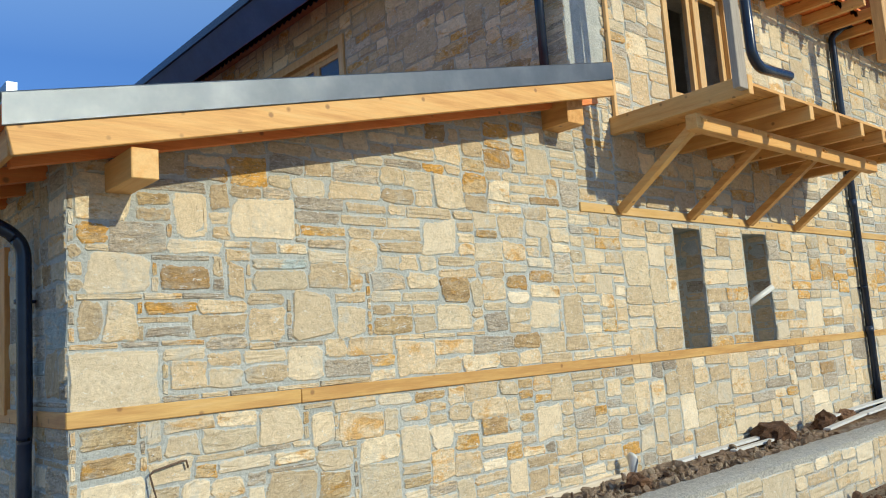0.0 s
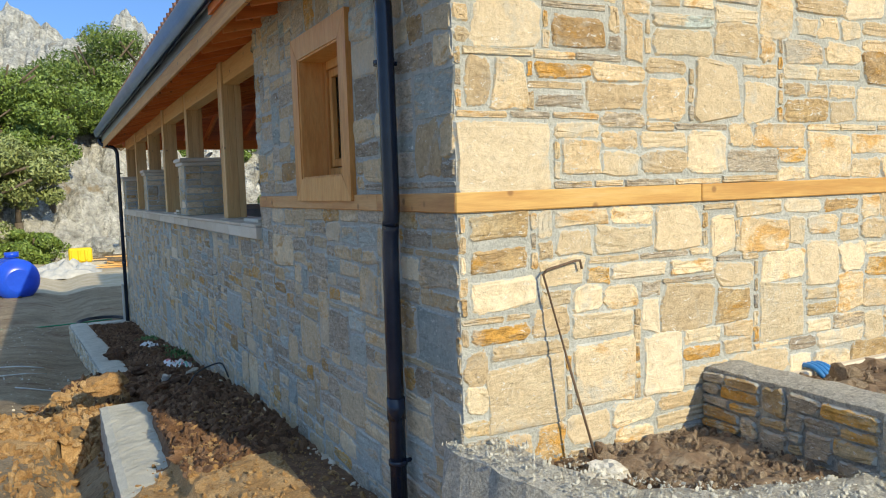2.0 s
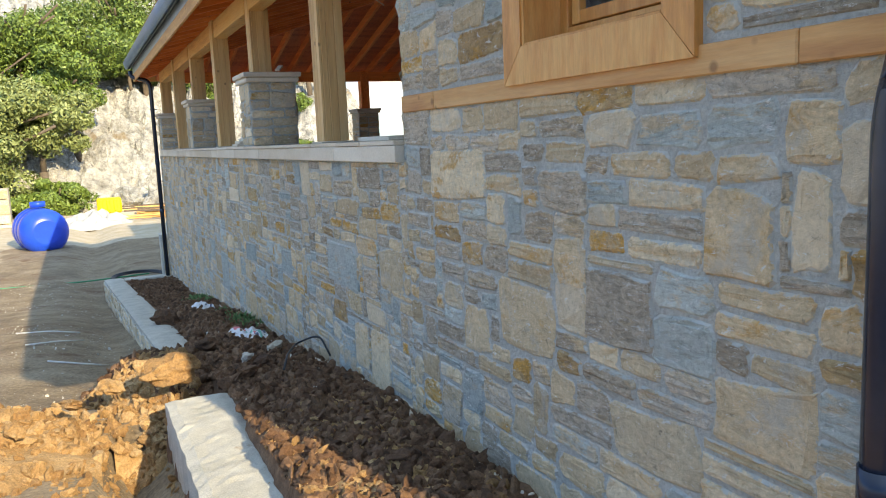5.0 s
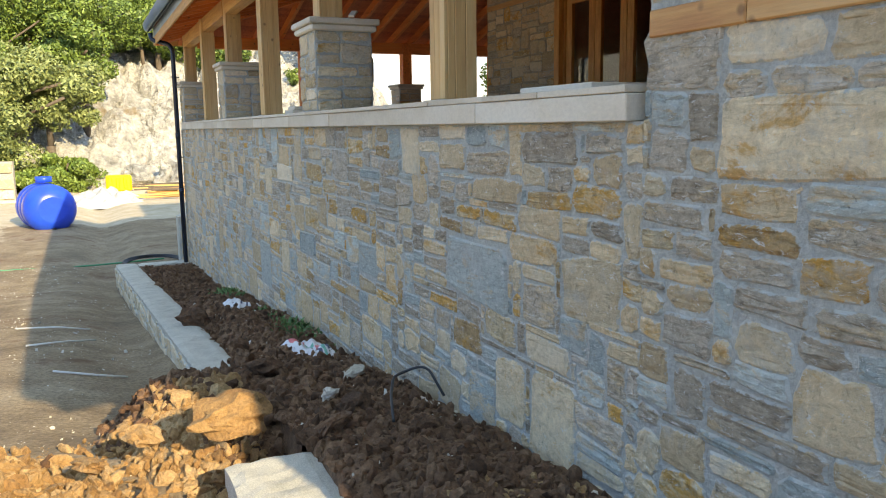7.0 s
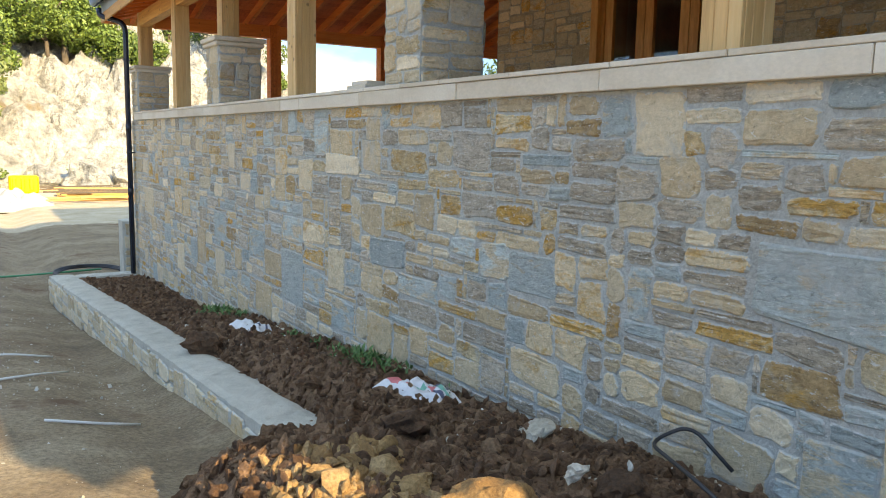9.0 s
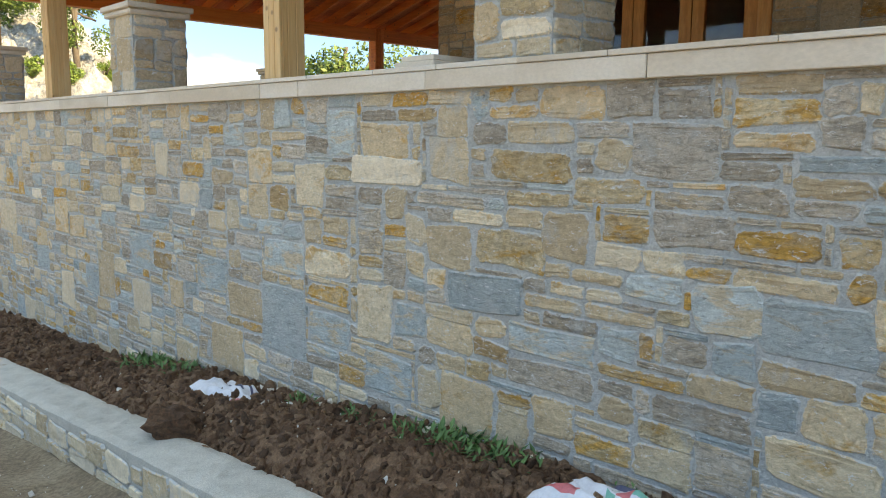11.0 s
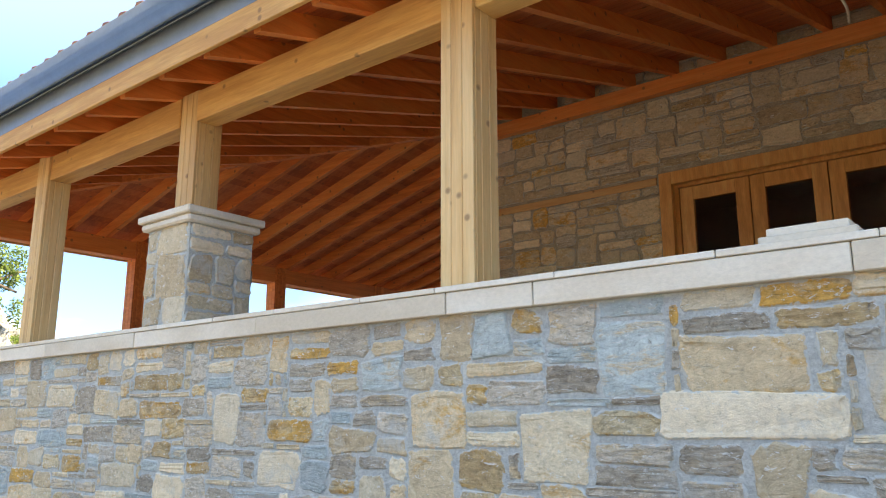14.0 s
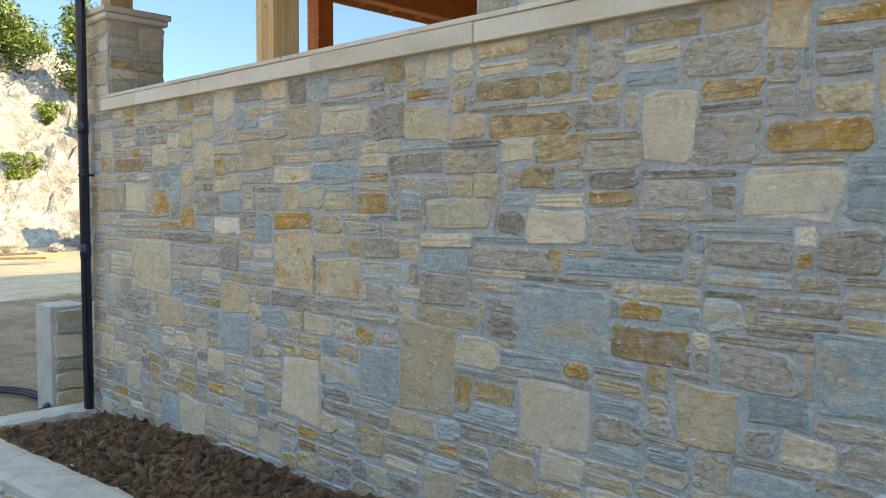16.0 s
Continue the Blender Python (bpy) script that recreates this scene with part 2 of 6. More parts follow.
wood_z = material("pine_along_z", [(0.54, 0.3, 0.115), (0.67, 0.4, 0.165), (0.72, 0.47, 0.22)], 3, bump_scale=14, stretch=(7, 7, 0.5), stain=((0.25, 0.1, 0.04), 3.4, 0.7), **WOODARG)
# the same pine under the roof: shade and warm bounced light coloured in red
red_y = material("shaded_pine_y", [(0.63, 0.155, 0.035), (0.78, 0.225, 0.055), (0.84, 0.29, 0.08)], 3, bump_scale=14, stretch=(7, 0.5, 7), stain=((0.2, 0.07, 0.03), 3.4, 0.7), **WOODARG)
# deck boards take a darker copy of that shaded red
deck_mat = material("shaded_deck", [(0.47, 0.1, 0.028), (0.6, 0.145, 0.04), (0.66, 0.19, 0.06)], 3, bump_scale=14, stretch=(7, 0.5, 7), stain=((0.2, 0.07, 0.03), 3.4, 0.7), **WOODARG)
red_x = material("shaded_pine_x", [(0.63, 0.155, 0.035), (0.78, 0.225, 0.055), (0.84, 0.29, 0.08)], 3, bump_scale=14, stretch=(0.5, 7, 7), stain=((0.2, 0.07, 0.03), 3.4, 0.7), **WOODARG)
band_mat_y = material("tie_beam_y", [(0.45, 0.195, 0.07), (0.59, 0.3, 0.11), (0.64, 0.37, 0.16)], 3, bump_scale=14, stretch=(7, 0.6, 7), stain=((0.22, 0.08, 0.03), 3.6, 0.72), **WOODARG)
band_mat_x = material("tie_beam_x", [(0.46, 0.24, 0.07), (0.57, 0.34, 0.11), (0.62, 0.4, 0.17)], 3, bump_scale=14, stretch=(0.6, 7, 7), stain=((0.26, 0.1, 0.03), 3.6, 0.71), **WOODARG)
frame_mat = material("window_joinery", [(0.52, 0.21, 0.05), (0.66, 0.3, 0.085), (0.72, 0.38, 0.13)], 3, 0.5, 0.12, 14, 0.14, stretch=(6, 6, 1), per_piece=0.3)
# lit copy of the joinery for the upper windows, sunlight put into its colour
frame_lit = material("window_joinery_lit", [(0.5, 0.27, 0.09), (0.6, 0.36, 0.14), (0.63, 0.42, 0.2)], 3, 0.5, 0.12, 14, 0.14, stretch=(6, 6, 1), per_piece=0.3)
metal_dark = material("painted_gutter", [(0.01, 0.016, 0.032), (0.014, 0.022, 0.042), (0.02, 0.03, 0.055)], 3, 0.22, 0.05, 30, 0.1, 0.0, stain=((0.25, 0.23, 0.2), 14, 0.76))
metal_grey = material("grey_gutter", [(0.23, 0.27, 0.315), (0.28, 0.325, 0.37), (0.34, 0.385, 0.425)], 2, 0.35, 0.06, 20, 0.08, 0.3)
zinc = material("zinc_flashing", [(0.18, 0.2, 0.23), (0.25, 0.275, 0.31), (0.36, 0.38, 0.41)], 1.6, 0.48, 0.12, 2.5, 0.05, 0.8, distance=0.02)
fascia_blue = material("dark_blue_metal", [(0.03, 0.085, 0.28), (0.04, 0.11, 0.34), (0.06, 0.14, 0.4)], 2, 0.32, 0.05, 20, 0.08, 0.0)
tile_mat = material("roof_tile", [(0.3, 0.12, 0.08), (0.36, 0.16, 0.1), (0.42, 0.2, 0.13)], 5, 0.8, 0.3, 40, 0.2, per_piece=0.4)
soil = material("red_brown_soil", [(0.09, 0.044, 0.022), (0.17, 0.086, 0.045), (0.27, 0.152, 0.085)], 9, 0.97, 1.0, 70, 0.5, per_piece=0.4, distance=0.02)
soil_pale = material("dry_orange_soil", [(0.31, 0.165, 0.065), (0.43, 0.25, 0.105), (0.53, 0.345, 0.175)], 6, 0.97, 1.0, 70, 0.45, per_piece=0.4, distance=0.02)
rock_mat = material("white_limestone", [(0.28, 0.265, 0.23), (0.54, 0.52, 0.47), (0.68, 0.66, 0.61)], 0.9, 0.92, 1.0, 3.0, 0.6, stain=((0.36, 0.28, 0.18), 0.6, 0.6), distance=0.5)
rubble = material("rubble_stone", [(0.42, 0.37, 0.29), (0.55, 0.5, 0.42), (0.64, 0.6, 0.53)], 5, 0.92, 0.6, 40, 0.3, per_piece=0.6)
dark_room = material("bare_plaster", [(0.34, 0.32, 0.29), (0.44, 0.42, 0.38)], 3, 0.95, 0.2, 20, 0.1)
plastic_white = material("white_pvc", [(0.62, 0.61, 0.58), (0.7, 0.69, 0.66)], 3, 0.45, 0.05, 20, 0.06)
rust = material("rusty_steel", [(0.1, 0.065, 0.045), (0.16, 0.1, 0.06)], 20, 0.8, 0.3, 80, 0.25)


def glass_material():
    m = bpy.data.materials.new("window_glass")
    m.use_nodes = True
    b = m.node_tree.nodes["Principled BSDF"]
    b.inputs["Base Color"].default_value = (0.9, 0.95, 0.95, 1)
    b.inputs["Roughness"].default_value, b.inputs["Transmission Weight"].default_value, b.inputs["IOR"].default_value = 0.02, 1.0, 1.45
    return m


glass = glass_material()


# ---- mesh helpers ----
def box(bm, x0, x1, y0, y1, z0, z1, bevel=0.0):
    r = bmesh.ops.create_cube(bm, size=1, matrix=Matrix.Translation(((x0 + x1) / 2, (y0 + y1) / 2, (z0 + z1) / 2)) @ Matrix.Diagonal((x1 - x0, y1 - y0, z1 - z0, 1)))
    if bevel:
        edges = {e for v in r["verts"] for e in v.link_edges}
        bmesh.ops.bevel(bm, geom=list(edges), offset=bevel, segments=1, affect="EDGES")
    return bm


def bar(bm, p0, p1, w, h, bevel=0.006, up=(0, 0, 1)):
    """A squared timber from p0 to p1, w across and h deep, with its sides square to up."""
    a, b = Vector(p0), Vector(p1)
    d = (b - a).normalized()
    s = d.cross(Vector(up)).normalized()
    u = s.cross(d)
    m = Matrix((( s.x, d.x, u.x, 0), (s.y, d.y, u.y, 0), (s.z, d.z, u.z, 0), (0, 0, 0, 1)))
    r = bmesh.ops.create_cube(bm, size=1, matrix=Matrix.Translation((a + b) / 2) @ m @ Matrix.Diagonal((w, (b - a).length, h, 1)))
    if bevel:
        edges = {e for v in r["verts"] for e in v.link_edges}
        bmesh.ops.bevel(bm, geom=list(edges), offset=bevel, segments=1, affect="EDGES")
    return bm


def tube(bm, pts, r, sides=14, cap=True):
    """A round pipe along the points."""
    pts = [Vector(p) for p in pts]
    rings = []
    ref = Vector((0.31, 0.2, 0.93)).normalized()
    for i, p in enumerate(pts):
        d = ((pts[min(i + 1, len(pts) - 1)] - p).normalized() + (p - pts[max(i - 1, 0)]).normalized()).normalized()
        s = d.cross(ref).normalized()
        u = d.cross(s)
        rings.append([bm.verts.new(p + r * (math.cos(2 * math.pi * k / sides) * s + math.sin(2 * math.pi * k / sides) * u)) for k in range(sides)])
    for a, b in zip(rings, rings[1:]):
        for k in range(sides):
            bm.faces.new((a[k], a[(k + 1) % sides], b[(k + 1) % sides], b[k])).smooth = True
    if cap:
        bm.faces.new(rings[0][::-1])
        bm.faces.new(rings[-1])
    bmesh.ops.recalc_face_normals(bm, faces=bm.faces)
    return bm


def obj(name, bm, mat, label="", category="", group="", kind=""):
    me = bpy.data.meshes.new(name)
    bm.to_mesh(me)
    bm.free()
    for m in mat if isinstance(mat, list) else [mat]:
        me.materials.append(m)
    return tagged(new(name, me), label, category, group, kind)


def part(name, bm, mat, parent, label=""):
    o = obj(name, bm, mat, label)
    o.parent = parent
    return o


def empty(name, at, label, category, group="", kind=""):
    o = new(name)
    o.empty_display_size = 0.1
    o.location = at
    return tagged(o, label, category, group, kind)


def under(o, parent):
    """Hangs a mesh built in world coordinates under a thing that stands elsewhere."""
    o.parent = parent
    o.matrix_parent_inverse = Matrix.Translation(parent.location).inverted()
    return o


def wpart(name, bm, mat, parent, label=""):
    return under(obj(name, bm, mat, label), parent)

# ---- stone laying ----
W, S = 1.235, 4.40           # planes of the west and the south wall
MX, MN = 5.66, 17.41         # west face and north end of the main block
PN = 21.7                    # north end of the parapet
rng = random.Random(7)


def lay(u0, u1, v0, v1, inside, seed, warm=0.5, fixed=(), cell=0.045):
    """Fills a wall with coursed rubble of mixed sizes: a list of (u, v, width, height, kind of stone)."""
    r = random.Random(seed)
    nu, nv = int(round((u1 - u0) / cell)), int(round((v1 - v0) / cell))
    cu, cv = (u1 - u0) / nu, (v1 - v0) / nv
    free = [[inside(u0 + (i + 0.5) * cu, v0 + (j + 0.5) * cv) for i in range(nu)] for j in range(nv)]
    out = []

    def empty_at(i, j, w, h):
        return i >= 0 and j >= 0 and i + w <= nu and j + h <= nv and all(free[y][x] for y in range(j, j + h) for x in range(i, i + w))

    def take(i, j, w, h, kind):
        for b in range(j, j + h):
            for a in range(i, i + w):
                free[b][a] = False
        out.append((u0 + i * cu, v0 + j * cv, w * cu, h * cv, kind))

    for a, b, c, d, kind in fixed:
        i, j = max(0, round((a - u0) / cu)), max(0, round((c - v0) / cv))
        w, h = max(1, round((b - a) / cu)), max(1, round((d - c) / cv))
        for di, dj, dw, dh in ((0, 0, 0, 0), (0, 0, 0, -1), (0, 1, 0, -1), (0, 0, -1, 0), (1, 0, -1, 0), (1, 1, -1, -1), (0, 0, -1, -1), (1, 1, -2, -2)):
            if w + dw > 0 and h + dh > 0 and empty_at(i + di, j + dj, w + dw, h + dh):
                take(i + di, j + dj, w + dw, h + dh, kind)
                break
    for j in range(nv):
        i, left = 0, 0
        while i < nu:
            if not free[j][i]:
                i, left = i + 1, 0
                continue
            p = r.random()
            if p < 0.09:
                w, h, pal = r.randint(5, 9), r.randint(4, 6), (0, 0, 0, 1, 3, 4, 4)
            elif p < 0.4:
                w, h, pal = r.randint(4, 7), r.randint(2, 4), (0, 0, 0, 1, 2, 3, 3, 4)
            else:
                w, h, pal = r.randint(4, 10), r.choice((2, 2, 2, 3)), (0, 0, 2, 3, 3, 3, 4)
            run = 0
            while i + run < nu and free[j][i + run] and run < w + 3:
                run += 1
            if run < w + 3:
                w = run if run <= 10 else run // 2
            if left and abs(left - h) == 1 and r.random() < 0.7:
                h = left
            up = 1
            while up < h and j + up < nv and all(free[j + up][a] for a in range(i, i + w)):
                up += 1
            # no sliver is left between this stone and what lies over it
            if up == h and j + up < nv and empty_at(i, j + up, w, 1) and (j + up + 1 == nv or not any(free[j + up + 1][i:i + w])):
                up += 1
            if up > 1.5 * w + 1:
                up = max(1, int(1.5 * w + 1))
            kind = r.choice(pal)
            if kind in (3, 4) and r.random() < warm:
                kind = r.choice((0, 0, 1, 3))
            if up == 1 and kind in (1, 2):
                kind = 3
            if kind == 4 and warm > 0.6 and r.random() < 0.8:
                kind = 3
            take(i, j, w, up, kind)
            if w * up == 1:
                out.pop()
            left = up
            i += w
    return out


def stone_mesh(s, seed, place, flip, joint=0.006, proud=0.004):
    """Vertices, faces and rim values of one dressed stone with a broken, rounded outline and a rough face."""
    r = random.Random(seed)
    u, v, w, h, kind = s
    joint *= r.uniform(0.3, 1.3)
    if proud < 0.006 and r.random() < 0.3:
        proud = 0.008
    a, b = u + joint, v + joint
    w, h = max(0.02, w - 2 * joint), max(0.016, h - 2 * joint)
    c = min(w, h)
    k, jit = min(0.2 * c, 0.022) * r.uniform(0.3, 1.4), min(0.07 * c, 0.011)
    base = [(k, 0), (w * r.uniform(0.35, 0.65), 0), (w - k, 0), (w, k), (w, h * 0.5), (w, h - k), (w - k, h), (w * r.uniform(0.35, 0.65), h), (k, h), (0, h - k), (0, h * 0.5), (0, k)]
    pts = [(a + x + r.uniform(-jit, jit), b + y + r.uniform(-jit, jit)) for x, y in base]
    g = min(0.12 * c, 0.024)
    sk = [(r.uniform(-g, g), r.uniform(-g, g)) for _ in range(4)]

    def warp(x, y):
        p, q = (x - a) / w, (y - b) / h
        k4 = ((1 - p) * (1 - q), p * (1 - q), p * q, (1 - p) * q)
        return x + sum(o[0] * m for o, m in zip(sk, k4)), y + sum(o[1] * m for o, m in zip(sk, k4))

    pts = [warp(x, y) for x, y in pts]
    n, top = len(pts), proud * r.uniform(0.25, 1.25)
    mu, mv = a + w / 2, b + h / 2
    verts = [place(x, y, -0.0042) for x, y in pts]
    for inset, lift in ((min(0.12 * c, 0.009), 0.003), (min(0.34 * c, 0.026), 0.005)):
        # the rings keep their distance from the outline along both axes
        fu, fv = 1 - 2 * inset / w, 1 - 2 * inset / h
        for x, y in pts:
            verts.append(place(mu + (x - mu) * fu, mv + (y - mv) * fv, top + r.uniform(-lift, lift)))
    rim = [0.0] * n + [0.3] * n + [1.0] * n
    faces = [(o + i, o + (i + 1) % n, o + n + (i + 1) % n, o + n + i) for o in (0, n) for i in range(n)]
    faces.append(tuple(range(2 * n, 3 * n)))
    return verts, [f[::-1] for f in faces] if flip else faces, rim


def stone_data(name, verts, faces, rim):
    me = bpy.data.meshes.new(name)
    me.from_pydata(verts, [], faces)
    me.attributes.new("rim", "FLOAT", "POINT").data.foreach_set("value", rim)
    return me


def set_stones(stones, place, flip, parent, single, seed, proud=0.004):
    """Stones for which single(u, v) holds, up to 300, are pieces of their own; the rest is one joined piece."""
    V, F, M, E, count = [], [], [], [], 0
    for i, s in enumerate(stones):
        v, f, e = stone_mesh(s, seed + i, place, flip, proud=proud)
        if count < 295 and single(s[0] + s[2] / 2, s[1] + s[3] / 2):
            me = stone_data("stone", v, f, e)
            me.materials.append(STONES[s[4]])
            under(new("stone", me), parent)
            count += 1
        else:
            o = len(V)
            V += v
            E += e
            F += [tuple(k + o for k in q) for q in f]
            M += [s[4]] * len(f)
    if V:
        me = stone_data("stonework", V, F, E)
        for m in STONES:
            me.materials.append(m)
        me.polygons.foreach_set("material_index", M)
        under(tagged(new("stonework", me), kind="stuff"), parent)


def west(x):
    return lambda u, v, d: (x - d, u, v)


def south(y):
    return lambda u, v, d: (u, y - d, v)


def pierced(bm, axis, at, thick, a0, a1, z0, z1, holes):
    """A wall slab with rectangular openings (a0, a1, z0, z1) through it; the wall runs along x or y and is thick towards plus."""
    xs = sorted({a0, a1, *[h[0] for h in holes], *[h[1] for h in holes]})
    zs = sorted({z0, z1, *[h[2] for h in holes], *[h[3] for h in holes]})
    for p, q in zip(xs, xs[1:]):
        for r, s in zip(zs, zs[1:]):
            if not any(h[0] <= (p + q) / 2 <= h[1] and h[2] <= (r + s) / 2 <= h[3] for h in holes):
                if axis == "x":
                    box(bm, p, q, at, at + thick, r, s)
                else:
                    box(bm, at, at + thick, p, q, r, s)
    bmesh.ops.remove_doubles(bm, verts=bm.verts, dist=0.0005)
    seen = {}
    for f in bm.faces:
        seen.setdefault(tuple(round(c, 3) for c in f.calc_center_median()), []).append(f)
    bmesh.ops.delete(bm, geom=[f for g in seen.values() if len(g) > 1 for f in g], context="FACES_ONLY")
    return bm


# ---- roof planes ----
EX, ZB = 0.90, 2.63          # west fascia, underside of the rafters there
SL_STORE, SL_TERRACE = 0.2247, 0.275
EN = 22.05                   # north eave


def zr(x, slope):
    return ZB + slope * (x - EX)


def zn(y):
    return ZB + (zr(MX, SL_TERRACE) - ZB) * (EN - y) / (EN - MN)


# ---- walls ----
WIN = (5.76, 6.575, 1.50, 2.285)           # opening of the small window
BAND = (1.302, 1.39)
SLITS = [(7.13, 7.65, 1.39, 2.66), (8.57, 9.15, 1.39, 2.66)]
UPWIN = (7.36, 8.78, 4.02, 5.6)
DOOR1 = (13.12, 15.25, 0.66, 2.85)
WWIN = (8.1, 10.15, 4.75, 5.62)
EAST = 15.5


def wall_south():
    bm = bmesh.new()
    pierced(bm, "x", S + 0.003, 0.49, W + 0.459, MX, -0.9, zr(1.3, SL_STORE), [])
    # the raked top of the store's wall
    p = [bm.verts.new((x, y, z)) for y in (S + 0.003, S + 0.498) for x, z in ((W + 0.459, zr(1.3, SL_STORE)), (MX, zr(1.3, SL_STORE)), (MX, zr(MX, SL_STORE) + 0.1), (W + 0.459, zr(W + 0.459, SL_STORE) + 0.1))]
    for q in ((0, 1, 2, 3), (7, 6, 5, 4), (3, 2, 6, 7), (1, 5, 6, 2), (0, 3, 7, 4)):
        bm.faces.new([p[i] for i in q])
    w = obj("wall_south", bm, mortar, "sunlit wall of coursed rubble stone in grey mortar", "wall", kind="structure")
    bm = bmesh.new()
    pierced(bm, "x", S + 0.003, 0.6, MX + 0.001, EAST, -0.9, 6.4, SLITS + [UPWIN])
    under(obj("mortar_bed", bm, mortar), w)

    def inside(u, v):
        if BAND[0] - 0.005 < v < BAND[1] + 0.005:
            return False
        if u > 5.6 and 2.72 < v < 2.82 and u < EAST:
            return False
        if u < MX and v > zr(u, SL_STORE) + 0.1:
            return False
        return not any(h[0] - 0.01 < u < h[1] + 0.01 and h[2] - 0.01 < v < h[3] + 0.01 for h in SLITS + [UPWIN])

    upper = [(1.31, 1.67, 2.03, 2.24, 1), (1.28, 1.45, 2.27, 2.39, 2), (1.46, 1.78, 2.24, 2.41, 3), (1.73, 2.06, 2.03, 2.23, 2), (1.84, 2.08, 2.32, 2.61, 1), (2.17, 2.64, 2.33, 2.58, 1), (2.68, 3.06, 2.39, 2.49, 2), (2.34, 2.74, 2.0, 2.14, 0), (1.3, 1.43, 1.74, 1.98, 0), (1.43, 1.59, 1.73, 1.95, 0), (2.27, 2.55, 1.71, 1.93, 0), (2.57, 2.87, 1.68, 1.98, 1), (2.9, 3.17, 1.71, 1.93, 1), (3.2, 3.54, 1.69, 1.82, 2), (1.63, 1.95, 1.86, 1.93, 2), (1.78, 2.01, 1.43, 1.59, 3), (2.55, 2.81, 1.43, 1.65, 1), (1.25, 1.74, 1.4, 1.71, 1)]
    lower = [(1.26, 1.59, 1.04, 1.17, 2), (1.26, 1.64, 0.83, 1.01, 1), (1.26, 1.58, 0.71, 0.82, 2), (1.39, 1.8, 0.33, 0.66, 0), (1.82, 2.2, 0.36, 0.66, 0), (2.21, 2.5, 0.34, 0.64, 1), (1.71, 1.95, 1.07, 1.22, 1), (2.32, 2.65, 1.05, 1.27, 1), (2.69, 2.85, 1.02, 1.25, 1), (2.92, 3.29, 1.04, 1.24, 0), (2.07, 2.44, 0.92, 1.02, 1), (3.02, 3.36, 0.52, 0.83, 0), (4.81, 5.14, 0.76, 1.06, 1), (2.35, 2.73, 0.66, 0.87, 0), (5.25, 5.5, 1.61, 1.97, 0), (4.84, 5.22, 1.65, 1.93, 1), (3.87, 4.19, 1.93, 2.09, 2), (3.8, 4.16, 1.71, 1.92, 0), (1.62, 1.89, 1.74, 1.84, 3)]
    set_stones([(*q[:4], 0 if q[4] == 3 and i % 2 else q[4]) for i, q in enumerate(lay(W, 6.2, -0.5, 3.9, inside, 11, 0.8, upper + lower))], south(S), False, w, lambda u, v: 1.2 < u < 4.3 and v > 0.3, 100, 0.0048)
    set_stones(lay(6.2, EAST, 0.0, 6.0, inside, 12, 0.8, cell=0.06), south(S), False, w, lambda u, v: False, 3000, 0.01)
    for x0, x1, (z0, z1) in ((W - 0.012, 2.62, BAND), (2.623, 6.3, BAND), (6.303, EAST, BAND), (5.62, 9.9, (2.725, 2.812)), (9.903, EAST, (2.725, 2.812))):
        bm = box(bmesh.new(), x0, x1, S - 0.016, S + 0.09, z0, z1, 0.005)
        under(obj("tie_beam", bm, band_mat_x, "orange pine tie beam with dark knots"), w)


def wall_store():
    bm = bmesh.new()
    pierced(bm, "y", W + 0.003, 0.45, S + 0.5, 7.88, -2.2, zr(W, SL_TERRACE) + 0.1, [WIN])
    box(bm, W + 0.003, W + 0.458, S + 0.003, S + 0.5, -2.2, zr(W, SL_STORE) + 0.1)
    w = obj("wall_west", bm, mortar, "shaded rubble stone wall with smeared grey mortar", "wall", kind="structure")
    cas = (5.62, 6.71, 1.355, 2.43)

    def inside(u, v):
        if BAND[0] - 0.005 < v < BAND[1] + 0.005:
            return False
        return not (cas[0] - 0.005 < u < cas[1] + 0.005 and cas[2] < v < cas[3])

    big = [(6.98, 7.56, 0.85, 1.08, 0), (6.42, 6.88, 0.25, 0.56, 0), (5.33, 5.58, 0.74, 0.99, 0), (5.61, 6.05, 0.0, 0.24, 0), (5.37, 5.78, -0.22, 0.0, 4), (4.53, 4.8, 1.43, 1.69, 0), (4.45, 4.85, 0.59, 0.86, 4), (5.17, 5.31, 0.75, 1.0, 1), (5.96, 6.19, 0.73, 0.83, 2), (5.61, 5.92, 1.1, 1.25, 4), (5.21, 5.58, 0.25, 0.47, 0), (4.67, 4.98, 1.14, 1.22, 3), (7.01, 7.25, 0.55, 0.67, 2), (6.95, 7.23, 0.16, 0.4, 0), (7.52, 7.7, 0.06, 0.25, 3), (7.54, 7.75, 0.26, 0.4, 3), (7.56, 7.83, 0.52, 0.62, 0), (7.57, 7.89, 0.66, 0.76, 3), (7.68, 7.88, 0.88, 1.01, 3)]
    set_stones(lay(S, 7.9, -0.9, 2.85, inside, 21, 0.2, big), west(W), True, w, lambda u, v: v > -0.5, 6000)
    for y0, y1 in ((S - 0.01, 5.28), (5.283, 7.45), (7.453, 7.87)):
        bm = box(bmesh.new(), W - 0.014, W + 0.09, y0, y1, *BAND, 0.005)
        under(obj("tie_beam", bm, band_mat_y, "weathered reddish pine tie beam"), w)
    # end face of the store wall towards the parapet
    set_stones(lay(W, W + 0.45, 1.16, 2.8, lambda u, v: True, 23, 0.3), lambda u, v, d: (u, 7.88 + d, v), True, w, lambda u, v: True, 7000)


